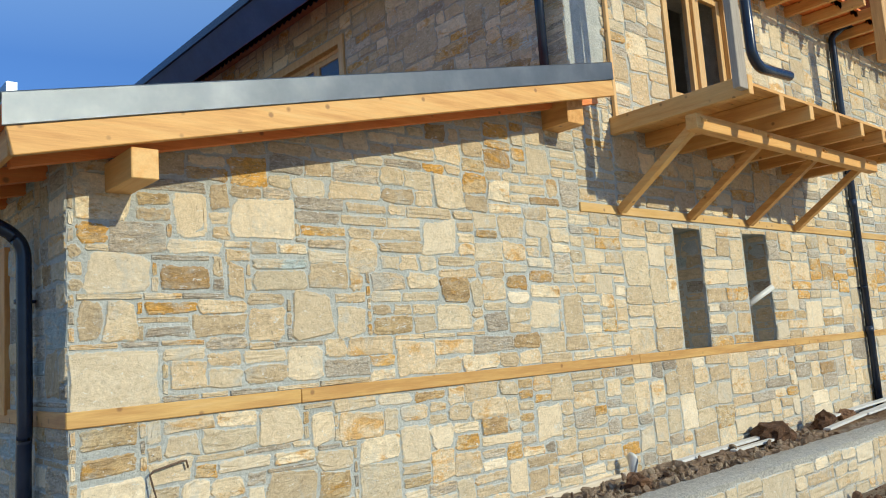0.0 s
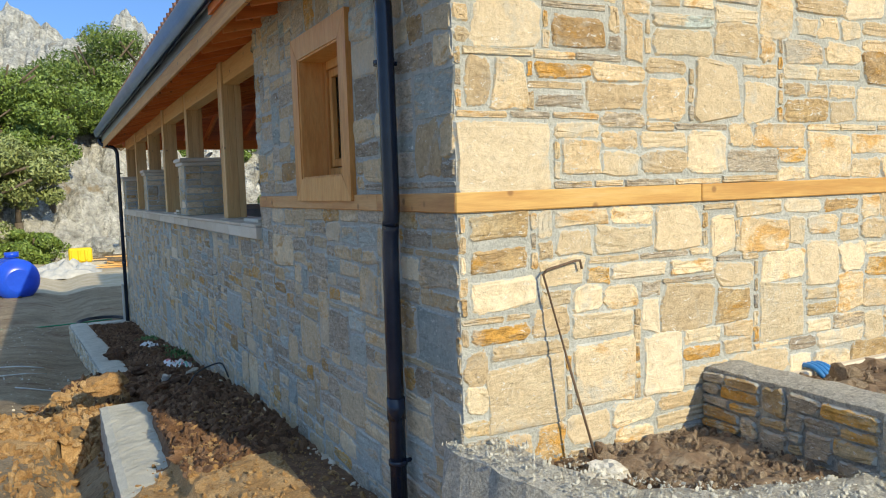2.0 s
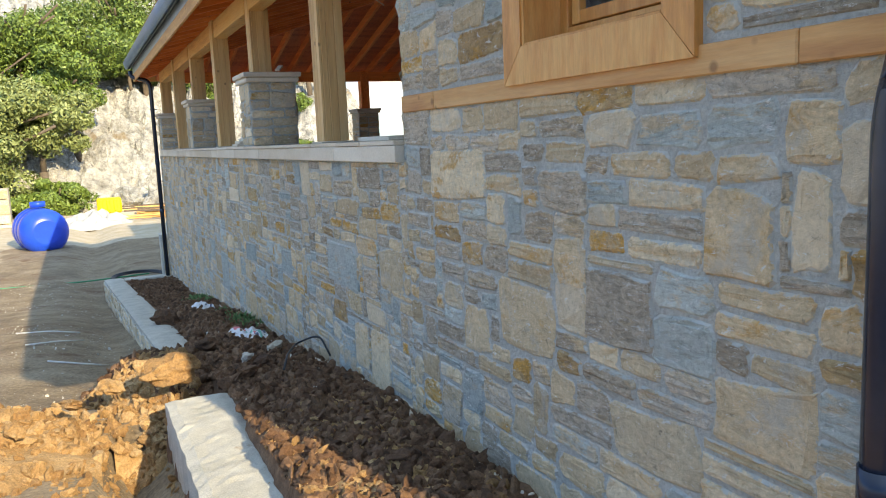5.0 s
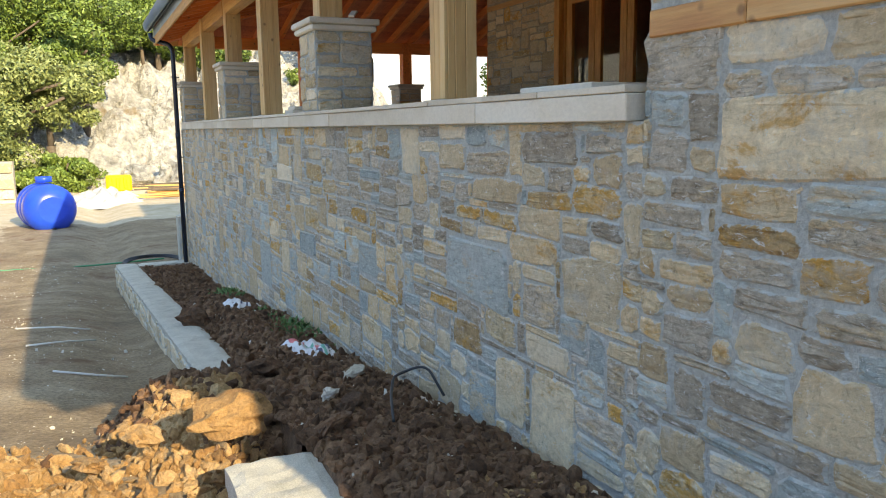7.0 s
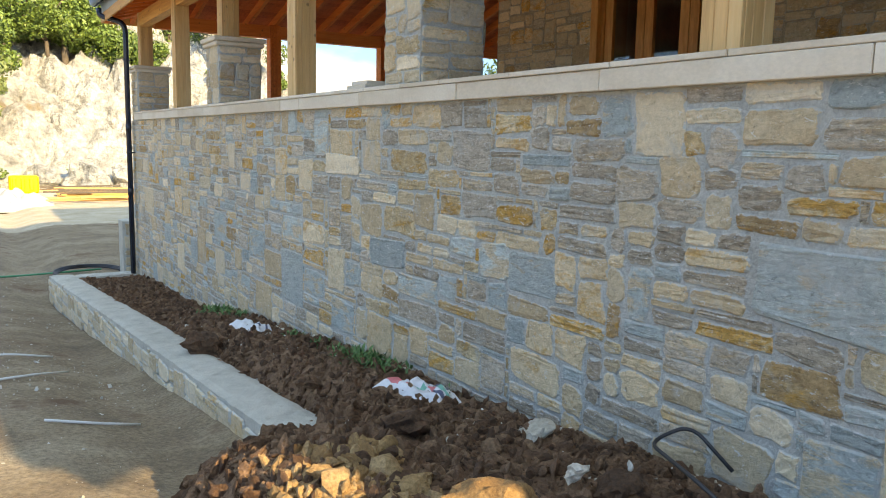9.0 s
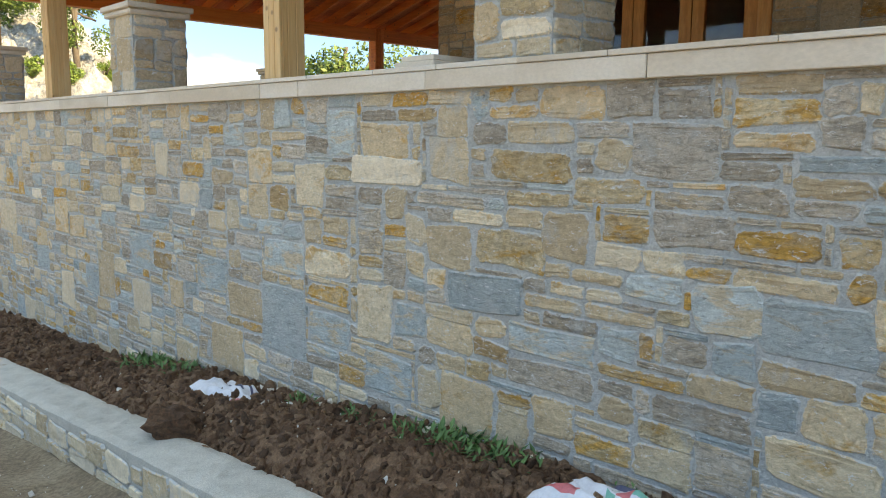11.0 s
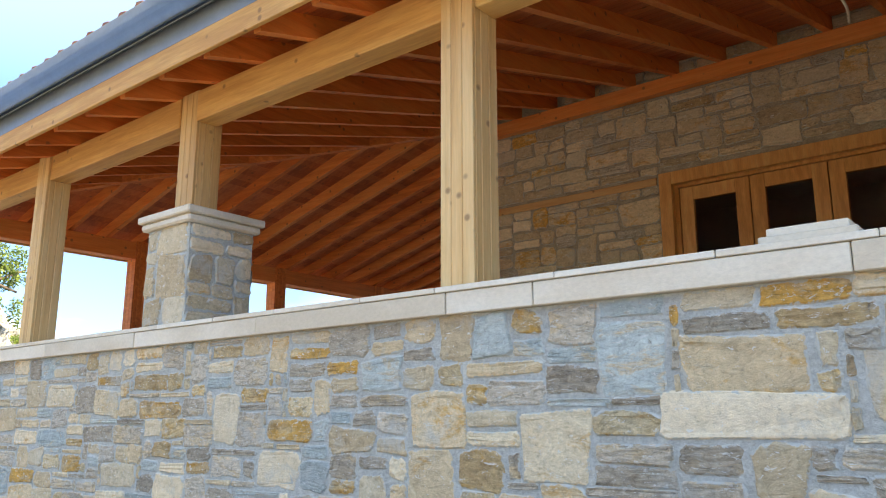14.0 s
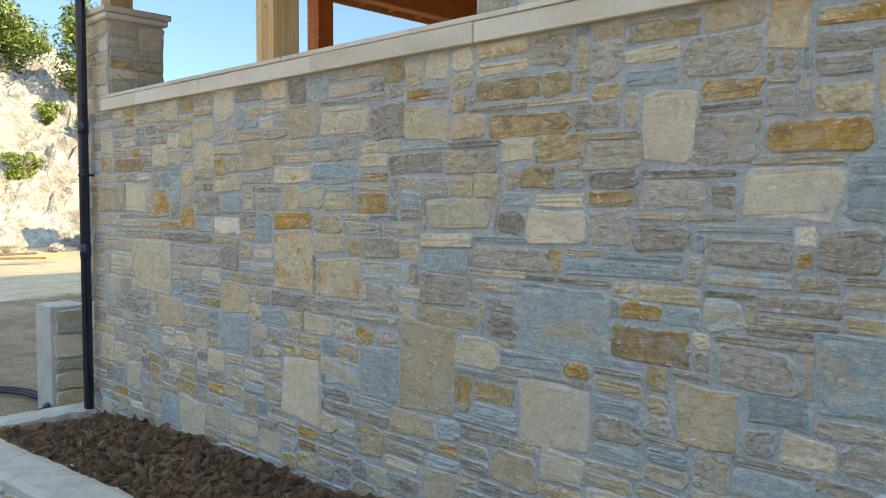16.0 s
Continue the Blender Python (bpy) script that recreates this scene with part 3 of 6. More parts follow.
STRETCH_A = [(7.98, 8.29, 0.66, 0.77, 2), (7.99, 8.39, 0.26, 0.5, 0), (8.0, 8.23, 0.91, 1.01, 3), (8.07, 8.18, 0.08, 0.26, 4), (8.07, 8.26, -0.08, 0.12, 4), (8.2, 8.41, 0.11, 0.27, 4), (8.26, 8.7, 0.88, 1.01, 3), (8.28, 8.65, -0.46, -0.05, 0), (8.31, 8.68, 0.68, 0.76, 2), (8.33, 8.67, -0.03, 0.12, 1), (8.42, 8.7, 0.13, 0.32, 3), (8.45, 8.84, 0.41, 0.54, 0), (8.68, 8.94, -0.37, -0.04, 0), (8.7, 9.19, 0.66, 0.77, 0), (8.73, 8.82, 0.15, 0.29, 2), (8.75, 9.07, 0.56, 0.64, 2), (8.77, 9.09, -0.02, 0.13, 2), (8.82, 9.25, 0.79, 0.9, 3)]
STRETCH_B = [(8.85, 9.53, 0.15, 0.48, 4), (8.96, 9.23, -0.5, -0.23, 4), (9.1, 9.36, 0.55, 0.64, 2), (9.13, 9.46, -0.14, 0.01, 2), (9.27, 9.48, -0.3, -0.17, 1), (9.31, 9.6, 0.46, 0.55, 2), (9.86, 10.13, 0.76, 1.03, 1), (10.57, 11.0, -0.49, -0.28, 0), (10.63, 10.8, 0.35, 0.48, 2), (10.63, 11.01, -0.02, 0.23, 4), (10.68, 10.75, 0.87, 0.99, 0), (10.69, 10.95, 0.6, 0.7, 0), (10.7, 10.93, 0.5, 0.59, 3), (10.76, 10.88, 0.87, 0.98, 3), (10.76, 11.15, 0.23, 0.32, 0), (10.83, 11.13, 0.33, 0.47, 2), (10.89, 11.19, 0.74, 0.82, 0), (10.89, 11.21, 0.84, 0.98, 2)]
STRETCH_C = [(10.98, 11.2, 0.64, 0.71, 3), (11.03, 11.26, -0.62, -0.43, 3), (11.03, 11.31, 0.01, 0.24, 4), (11.05, 11.49, -0.39, -0.26, 3), (11.14, 11.49, 0.33, 0.49, 3), (11.16, 11.35, 0.24, 0.31, 2), (11.21, 11.54, 0.51, 0.61, 3), (11.21, 11.64, 0.64, 0.88, 3), (11.25, 11.44, -0.14, -0.01, 3), (11.27, 11.51, 0.88, 0.99, 3), (11.28, 11.55, -0.66, -0.5, 0), (11.3, 11.72, -0.28, -0.15, 2), (11.35, 11.62, 0.11, 0.25, 4), (11.46, 11.55, -0.14, -0.0, 2), (11.53, 11.78, 0.33, 0.44, 2), (11.54, 11.88, 0.52, 0.65, 2), (11.55, 11.75, -0.17, -0.01, 4), (11.74, 12.25, -0.42, -0.27, 3)]
STRETCH_D = [(11.76, 12.29, -0.26, -0.11, 4), (11.8, 12.08, 0.21, 0.44, 0), (11.83, 12.14, -0.16, 0.11, 0), (11.89, 12.33, 0.42, 0.56, 2), (11.92, 12.44, 0.57, 0.72, 2), (12.08, 12.51, 0.13, 0.33, 2), (12.19, 12.71, -0.13, 0.1, 4), (12.34, 12.73, -0.77, -0.44, 0), (12.44, 12.96, 0.41, 0.51, 3), (12.51, 12.85, 0.12, 0.38, 0), (12.51, 12.86, -0.33, -0.18, 0), (12.57, 12.9, 0.54, 0.78, 0), (12.75, 12.95, -0.7, -0.46, 0), (12.88, 13.17, -0.35, -0.16, 4), (12.9, 13.49, 0.5, 0.66, 1), (12.98, 13.36, -0.75, -0.48, 4), (12.99, 13.43, 0.68, 0.89, 0), (13.17, 13.49, -0.41, -0.04, 0)]
STRETCH_E = [(13.47, 13.73, 0.63, 0.95, 4), (13.55, 14.0, -0.52, -0.26, 4), (13.55, 14.02, -0.11, 0.08, 0), (13.57, 13.99, -0.25, -0.12, 2), (13.79, 14.1, 0.33, 0.62, 0), (14.02, 14.5, -0.15, 0.1, 4), (14.03, 14.56, -0.7, -0.21, 4), (14.04, 14.43, 0.25, 0.52, 0), (14.45, 14.74, 0.24, 0.5, 0), (14.55, 15.03, -0.55, -0.28, 0), (14.84, 15.32, -0.96, -0.6, 0), (15.02, 15.51, -0.42, -0.15, 4), (15.32, 15.51, 0.07, 0.24, 3), (15.33, 15.7, 0.46, 0.57, 2), (15.34, 15.52, 0.6, 0.72, 2), (15.42, 15.76, 0.23, 0.44, 1), (15.44, 15.72, -0.17, -0.09, 3), (15.5, 15.72, -0.51, -0.4, 4)]
STRETCH_F = [(15.54, 15.84, -0.36, -0.19, 3), (15.57, 15.9, 0.08, 0.22, 3), (15.58, 15.68, 0.6, 0.71, 3), (15.6, 15.66, 0.75, 0.84, 3), (15.6, 15.93, -0.02, 0.07, 4), (15.71, 15.93, 0.65, 0.73, 2), (15.71, 16.02, 0.73, 0.89, 3), (15.73, 15.9, -0.17, -0.05, 4), (15.74, 15.93, 0.44, 0.63, 3), (15.75, 16.02, -0.62, -0.32, 0), (15.78, 15.89, 0.28, 0.42, 3), (15.92, 16.2, 0.25, 0.39, 3), (15.93, 16.27, -0.33, -0.18, 2), (15.94, 16.2, 0.1, 0.24, 3), (15.95, 16.17, 0.42, 0.73, 1), (15.96, 16.24, 0.9, 0.98, 2), (15.98, 16.54, -0.02, 0.08, 4), (16.08, 16.27, -0.16, -0.07, 2)]
STRETCH_G = [(16.18, 16.46, 0.43, 0.57, 3), (16.21, 16.4, 0.1, 0.25, 3), (16.25, 16.47, 0.58, 0.72, 3), (16.28, 16.8, -0.38, -0.06, 4), (16.38, 16.77, -0.78, -0.5, 1), (16.42, 16.73, 0.09, 0.26, 1), (16.46, 16.71, 0.45, 0.58, 2), (16.49, 16.98, 0.6, 0.74, 2), (16.51, 16.66, 0.73, 0.87, 2), (16.53, 16.88, -0.47, -0.39, 4), (16.63, 17.07, -0.02, 0.1, 3), (16.68, 17.07, 0.76, 0.89, 2), (16.75, 16.92, 0.13, 0.25, 3), (16.8, 17.0, -0.32, -0.2, 3), (16.8, 17.07, -0.14, -0.05, 3), (16.91, 17.18, -0.49, -0.31, 0), (16.95, 17.4, 0.13, 0.29, 0), (17.02, 17.46, -0.35, -0.22, 0)]
STRETCH_H = [(17.06, 17.17, -0.74, -0.53, 2), (17.1, 17.43, -0.04, 0.07, 4), (17.11, 17.42, -0.21, -0.06, 3), (17.2, 17.61, -0.78, -0.34, 0), (17.22, 17.55, 0.59, 0.8, 0), (17.44, 17.71, 0.11, 0.2, 3), (17.49, 17.89, -0.15, -0.01, 4), (17.56, 17.8, 0.61, 0.82, 3), (17.59, 17.89, -0.77, -0.5, 4), (17.65, 17.94, 0.22, 0.33, 2), (17.66, 18.2, -0.93, -0.83, 3), (17.74, 18.06, 0.11, 0.21, 3), (17.83, 18.19, 0.85, 0.94, 1), (17.84, 18.29, 0.66, 0.82, 0), (17.89, 18.22, -0.78, -0.61, 4), (17.89, 18.33, 0.38, 0.52, 4), (17.91, 18.29, -0.25, -0.02, 0), (18.0, 18.22, 0.22, 0.33, 2)]
STRETCH_I = [(18.26, 18.66, -1.05, -0.63, 1), (18.33, 18.74, -0.25, 0.12, 0), (18.35, 18.74, 0.37, 0.5, 0), (18.68, 19.0, 0.21, 0.35, 3), (19.04, 19.44, -0.73, -0.45, 4), (19.1, 19.38, 0.2, 0.37, 4), (19.38, 19.69, 0.18, 0.35, 3), (19.39, 20.09, -0.17, 0.01, 3), (19.54, 19.93, -0.62, -0.44, 3), (19.64, 20.04, -1.43, -1.16, 1), (19.92, 20.15, 0.55, 0.68, 1), (19.95, 20.33, -0.67, -0.41, 0), (20.06, 20.77, -0.43, -0.02, 0), (20.12, 20.44, 0.14, 0.37, 2), (20.51, 20.85, 0.2, 0.44, 1), (20.56, 21.11, 0.49, 0.63, 2), (20.9, 21.41, 0.19, 0.45, 0)]
PARAPET_STONES = STRETCH_A + STRETCH_B + STRETCH_C + STRETCH_D + STRETCH_E + STRETCH_F + STRETCH_G + STRETCH_H + STRETCH_I


def wall_parapet():
    bm = box(bmesh.new(), W + 0.003, W + 0.46, 7.881, PN, -2.4, 1.03)
    w = obj("wall_parapet", bm, mortar, "long parapet wall of blue-grey and tan rubble stone", "wall", kind="structure")
    st = lay(7.88, PN, -1.9, 1.03, lambda u, v: v > -0.75 - (u - 7.88) * 0.09, 31, 0.12, PARAPET_STONES, 0.04)
    set_stones(st, west(W), True, w, lambda u, v: 12.0 < u < 16.0 and v > -0.6, 10000)
    bm = box(bmesh.new(), W + 0.461, 16, PN - 0.45, PN, -2.4, 1.03)
    n = obj("wall_parapet_north", bm, mortar, "north parapet wall of the terrace", "wall", kind="structure")
    cuts = [7.95, 9.1, 10.35, 11.55, 12.85, 14.02, 14.47, 15.8, 17.05, 18.3, 19.6, 20.6, 21.25]
    for a, b in zip(cuts, cuts[1:]):
        o = (rng.random() - 0.5) * 0.008
        bm = box(bmesh.new(), W - 0.035 + o, W + 0.5, a + 0.002, b - 0.002, 1.031, 1.128, 0.004)
        under(obj("cap_stone", bm, cap_stone_mat, "pale cut limestone coping block"), w)
    y = 7.955
    while y < 21.1:
        e = min(y + rng.uniform(0.45, 0.75), 21.25)
        o = (rng.random() - 0.5) * 0.008
        bm = box(bmesh.new(), W - 0.042 + o, W + 0.51, y + 0.0015, e - 0.0015, 1.13, 1.156 + o * 0.3, 0.003)
        under(obj("cap_slab", bm, cap_stone_mat, "thin limestone slab bedded on the coping"), w)
        y = e
    x = W + 0.505
    while x < 15:
        bm = box(bmesh.new(), x, x + 1.246, PN - 0.48, PN + 0.04, 1.031, 1.155, 0.005)
        under(obj("cap_stone", bm, cap_stone_mat, "pale cut limestone coping slab"), n)
        x += 1.25


def wall_main():
    bm = bmesh.new()
    pierced(bm, "y", MX + 0.003, 0.5, S + 0.61, MN, -2.4, 6.4, [DOOR1, WWIN])
    w = obj("wall_main_west", bm, shade_mortar, "terrace wall of rubble stone, coloured brown for the warm bounced light", "wall", kind="structure")
    ops = [DOOR1, WWIN]

    def inside(u, v):
        if 2.84 < v < 2.93:
            return False
        return not any(h[0] - 0.12 < u < h[1] + 0.12 and h[2] - 0.1 < v < h[3] + 0.13 for h in ops)

    # blue and half the grey stones turned tan, for the same warm bounce
    set_stones([(*q[:4], 0 if q[4] == 4 or (q[4] == 3 and i % 2) else q[4]) for i, q in enumerate(lay(7.9, MN, 0.66, 3.75, inside, 41, 1.0, cell=0.05))], west(MX), True, w, lambda u, v: 11.0 < u and v > 1.5, 20000)
    set_stones(lay(S, 16.4, 3.95, 6.3, inside, 42, 1.0, cell=0.055), west(MX), True, w, lambda u, v: False, 24000)
    set_stones(lay(S, S + 0.6, 3.9, 6.3, lambda u, v: True, 43, 0.6, cell=0.06), west(MX), True, w, lambda u, v: False, 25000)
    for y0, y1 in ((7.9, 10.4), (10.403, DOOR1[0] - 0.14), (DOOR1[1] + 0.14, MN)):
        bm = box(bmesh.new(), MX - 0.012, MX + 0.09, y0, y1, 2.845, 2.925, 0.005)
        under(obj("tie_beam", bm, band_mat_y), w)
    bm = box(bmesh.new(), MX + 0.51, EAST, MN - 0.5, MN, -2.4, 6.4)
    under(obj("north_side", bm, mortar), w)
    bm = box(bmesh.new(), EAST - 0.4, EAST, S + 0.61, MN - 0.501, -2.4, 6.4)
    under(obj("east_side", bm, mortar), w)
    # rooms behind the openings
    bm = bmesh.new()
    box(bm, MX + 3.5, MX + 3.6, S + 0.62, MN - 0.51, 0.6, 6.4)
    under(obj("inner_wall", bm, dark_room), w)
    obj("floor_terrace", box(bmesh.new(), W + 0.461, MX + 3.4, 7.9, PN - 0.451, 0.45, 0.66), concrete, "raw concrete terrace floor", "floor", kind="structure")
    obj("floor_upper", box(bmesh.new(), MX + 0.51, EAST - 0.41, S + 0.62, MN - 0.51, 3.45, 3.65), dark_room, "unfinished upper floor slab", "floor", kind="structure")
    obj("ceiling_upper", box(bmesh.new(), MX + 0.51, EAST - 0.41, S + 0.62, MN - 0.51, 6.1, 6.3), dark_room, "dim ceiling", "ceiling", kind="structure")
    obj("wall_store_back", box(bmesh.new(), W + 0.47, MX, 7.6, 7.88, -0.5, 3.4), shade_mortar, "back wall of the store room", "wall", kind="structure")


# ---- ground ----
def ground_z(x, y):
    yy = min(max(y, -3), 21)
    z = 0.12 - 0.09 * yy
    if y > 21:
        z += 0.012 * min(y - 21, 40)
    s = min(1, max(0, (x - 1.0) / 0.6)) * min(1, max(0, (S - 0.6 - y) / 0.8))
    z += s * (0.02 - z) * 0.8
    if 3.5 < y < 9.4 and -0.75 < x < 0.0:
        z -= 0.42 * math.exp(-((x + 0.22) / 0.2) ** 2)
    if y > 10.5:
        z -= 0.2 * min(1, (y - 10.5) / 1.5) * math.exp(-((x + 0.15) / 0.5) ** 2) * (1 if x < 0.6 else 0)
    if x < -3:
        z -= 0.02 * min(30, -3 - x)
    return z


def ground():
    bm = bmesh.new()
    xs = [-900, -300, -120, -60, -30, -16, -9] + [-6 + 0.22 * i for i in range(46)] + [5, 7, 9, 12, 16, 24, 40, 70, 150, 400, 900]
    ys = [-900, -300, -100, -40, -20, -10, -6, -4] + [-3 + 0.22 * i for i in range(160)] + [33, 36, 40, 46, 55, 70, 100, 200, 500, 900]
    g = []
    for y in ys:
        row = []
        for x in xs:
            z = ground_z(x, y)
            if abs(x) < 30 and abs(y) < 60:
                z += 0.03 * noise.noise((x * 0.5, y * 0.5, 1)) + 0.008 * noise.noise((x * 2.1, y * 2.1, 4))
            row.append(bm.verts.new((x, y, z)))
        g.append(row)
    for a, b in zip(g, g[1:]):
        for i in range(len(xs) - 1):
            bm.faces.new((a[i], a[i + 1], b[i + 1], b[i])).smooth = True
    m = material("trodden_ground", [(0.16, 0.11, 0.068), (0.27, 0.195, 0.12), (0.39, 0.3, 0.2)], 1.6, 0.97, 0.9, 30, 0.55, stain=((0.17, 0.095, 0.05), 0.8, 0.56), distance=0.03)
    # pale limestone gravel on the sunlit yard, lightened to bounce light onto the terrace
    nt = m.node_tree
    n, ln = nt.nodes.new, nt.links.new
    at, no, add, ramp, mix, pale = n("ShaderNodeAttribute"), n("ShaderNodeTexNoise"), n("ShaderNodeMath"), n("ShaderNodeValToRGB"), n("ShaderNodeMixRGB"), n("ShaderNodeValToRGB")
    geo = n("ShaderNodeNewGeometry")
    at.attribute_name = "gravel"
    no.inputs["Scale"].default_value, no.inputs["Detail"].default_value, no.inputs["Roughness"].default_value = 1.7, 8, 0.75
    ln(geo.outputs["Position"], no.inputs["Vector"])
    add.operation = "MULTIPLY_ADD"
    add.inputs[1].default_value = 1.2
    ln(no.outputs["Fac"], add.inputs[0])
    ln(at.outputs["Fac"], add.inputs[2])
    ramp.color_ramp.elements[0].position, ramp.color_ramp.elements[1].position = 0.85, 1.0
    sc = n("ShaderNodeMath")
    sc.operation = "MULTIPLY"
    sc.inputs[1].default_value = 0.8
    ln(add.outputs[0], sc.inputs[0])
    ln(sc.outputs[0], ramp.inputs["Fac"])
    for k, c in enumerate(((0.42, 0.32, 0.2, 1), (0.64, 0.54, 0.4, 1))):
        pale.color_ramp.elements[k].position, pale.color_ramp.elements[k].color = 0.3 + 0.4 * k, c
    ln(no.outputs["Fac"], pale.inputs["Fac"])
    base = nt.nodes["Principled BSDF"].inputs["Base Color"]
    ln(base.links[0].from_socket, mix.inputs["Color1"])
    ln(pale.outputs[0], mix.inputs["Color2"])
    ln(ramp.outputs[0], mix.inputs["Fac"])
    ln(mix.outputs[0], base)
    ob = obj("ground", bm, m, "trodden earth yard with limestone gravel, coloured paler on the sunlit side", "ground", kind="structure")
    # 0 in the strip shaded by the house, 1 out on the sunlit yard
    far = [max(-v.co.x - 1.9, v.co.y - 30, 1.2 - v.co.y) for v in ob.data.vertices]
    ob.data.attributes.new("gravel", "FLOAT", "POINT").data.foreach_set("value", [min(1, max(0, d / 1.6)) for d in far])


wall_south()
wall_store()
wall_parapet()
wall_main()
ground()


# ---- terrace roof ----
def roof_low():
    t = empty("lean_to_roof", (1.0, 12, 2.8), "lean-to roof with shade-red rafters, board deck and metal edge", "roof", kind="structure")
    # deck boards over the terrace, one mesh
    bm = bmesh.new()
    r = random.Random(3)
    x = EX + 0.002
    while x < MX:
        x1 = min(x + 0.12, MX)
        yn = EN - (x - EX) / (MX - EX) * (EN - MN)
        z0, z1 = zr(x, SL_TERRACE) + 0.14, zr(x1, SL_TERRACE) + 0.14
        o = r.uniform(0, 0.004)
        p = [bm.verts.new(c) for c in ((x + 0.002, 7.6, z0 + o), (x1 - 0.002, 7.6, z1 + o), (x1 - 0.002, yn, z1 + o), (x + 0.002, yn, z0 + o))]
        q = [bm.verts.new(v.co + Vector((0, 0, 0.03))) for v in p]
        bm.faces.new(p[::-1])
        bm.faces.new(q)
        for i in range(4):
            bm.faces.new((p[i], p[(i + 1) % 4], q[(i + 1) % 4], q[i]))
        x = x1
    y = EN - 0.002
    while y > MN:
        y1 = max(y - 0.12, MN)
        xh = MX - (y - MN) / (EN - MN) * (MX - EX)
        z0, z1 = zn(y) + 0.14, zn(y1) + 0.14
        p = [bm.verts.new(c) for c in ((xh, y - 0.002, z0), (xh, y1 + 0.002, z1), (16, y1 + 0.002, z1), (16, y - 0.002, z0))]
        q = [bm.verts.new(v.co + Vector((0, 0, 0.03))) for v in p]
        bm.faces.new(p)
        bm.faces.new(q[::-1])
        for i in range(4):
            bm.faces.new((p[i], p[(i + 1) % 4], q[(i + 1) % 4], q[i]))
        y = y1
    under(obj("board_deck", bm, deck_mat, "roof boards coloured dark red as in shade", kind="stuff"), t)
    # covering above, tiled sheet
    bm = bmesh.new()
    for q in (((EX - 0.06, 3.97, SL_STORE), (MX, 3.97, SL_STORE), (MX, 7.6, SL_STORE), (EX - 0.06, 7.6, SL_STORE)),):
        lo = [bm.verts.new((a, b, zr(a, s) + 0.15)) for a, b, s in q]
        hi = [bm.verts.new((a, b, zr(a, s) + 0.25)) for a, b, s in q]
        bm.faces.new(lo[::-1])
        bm.faces.new(hi)
        for i in range(4):
            bm.faces.new((lo[i], lo[(i + 1) % 4], hi[(i + 1) % 4], hi[i]))
    under(obj("store_deck", bm, red_y), t)
    # tile courses along the west eave and the hip
    bm = bmesh.new()
    y = 4.05
    while y < EN:
        s = SL_STORE if y < 7.6 else SL_TERRACE
        xe = MX if y < MN else MX - (y - MN) / (EN - MN) * (MX - EX)
        if xe - EX > 0.3:
            o = 0.19 if y < 7.6 else 0.38
            tube(bm, [(EX - 0.17 * (o > 0.3), y, zr(EX - 0.17, s) + o), (xe, y, zr(xe, s) + o)], 0.08, 8)
        y += 0.2
    under(obj("tile_row", bm, tile_mat, "red pan tiles", kind="stuff"), t)
    # rafters, west slope
    ys = [4.3 + 0.47 * i for i in range(38)]
    for y in ys:
        s = SL_STORE if y < 7.9 else SL_TERRACE
        xe = MX + 0.2
        if y > MN:
            xe = MX - (y - MN) / (EN - MN) * (MX - EX)
        if y > 21.95 or xe - EX < 0.3:
            continue
        bm = bar(bmesh.new(), (EX + 0.03, y, zr(EX + 0.03, s) + 0.07), (xe, y, zr(xe, s) + 0.07), 0.06, 0.14, 0)
        under(obj("rafter", bm, red_x), t)
    for i in range(24):
        x = 1.35 + 0.47 * i
        ye = MN - 0.1 if x > MX else MN + (MX - x) / (MX - EX) * (EN - MN)
        bm = bar(bmesh.new(), (x, EN - 0.03, zn(EN - 0.03) + 0.07), (x, ye, zn(ye) + 0.07), 0.06, 0.14, 0)
        under(obj("rafter", bm, red_y), t)
    under(obj("hip_rafter", bar(bmesh.new(), (EX + 0.03, EN - 0.03, ZB + 0.07), (MX, MN, zr(MX, SL_TERRACE) + 0.07), 0.08, 0.16), red_x), t)
    # fascias
    under(obj("fascia_board", box(bmesh.new(), EX - 0.03, EX, 4.005, EN + 0.03, 2.625, 2.77, 0.004), wood_y, "pale pine eave board"), t)
    under(obj("fascia_board", box(bmesh.new(), EX, 16, EN, EN + 0.03, 2.625, 2.77, 0.004), wood_x, "pale pine eave board"), t)
    a, b = (EX - 0.03, 3.98, 2.69), (5.69, 3.98, 2.69 + SL_STORE * 4.82)
    under(obj("verge_board", bar(bmesh.new(), a, b, 0.045, 0.143, 0.004), wood_x, "sunlit knotty pine verge board"), t)
    # bent zinc flashing with a turned-over lip
    bm = bmesh.new()
    n = 40
    prof = [(3.952, -0.075), (3.944, -0.07), (3.946, 0.085), (3.96, 0.095), (4.12, 0.1), (4.12, 0.085)]
    rows = []
    for i in range(n + 1):
        x = 0.835 + (5.69 - 0.835) * i / n
        z = 2.835 + SL_STORE * (x - 0.87)
        rows.append([bm.verts.new((x, y + 0.004 * noise.noise((x * 2.4, j * 0.6, 3)), z + h)) for j, (y, h) in enumerate(prof)])
    for p, q in zip(rows, rows[1:]):
        for j in range(len(prof) - 1):
            bm.faces.new((p[j], q[j], q[j + 1], p[j + 1])).smooth = False
    bmesh.ops.solidify(bm, geom=bm.faces[:], thickness=0.002)
    under(obj("flashing", bm, zinc, "dented zinc verge flashing"), t)
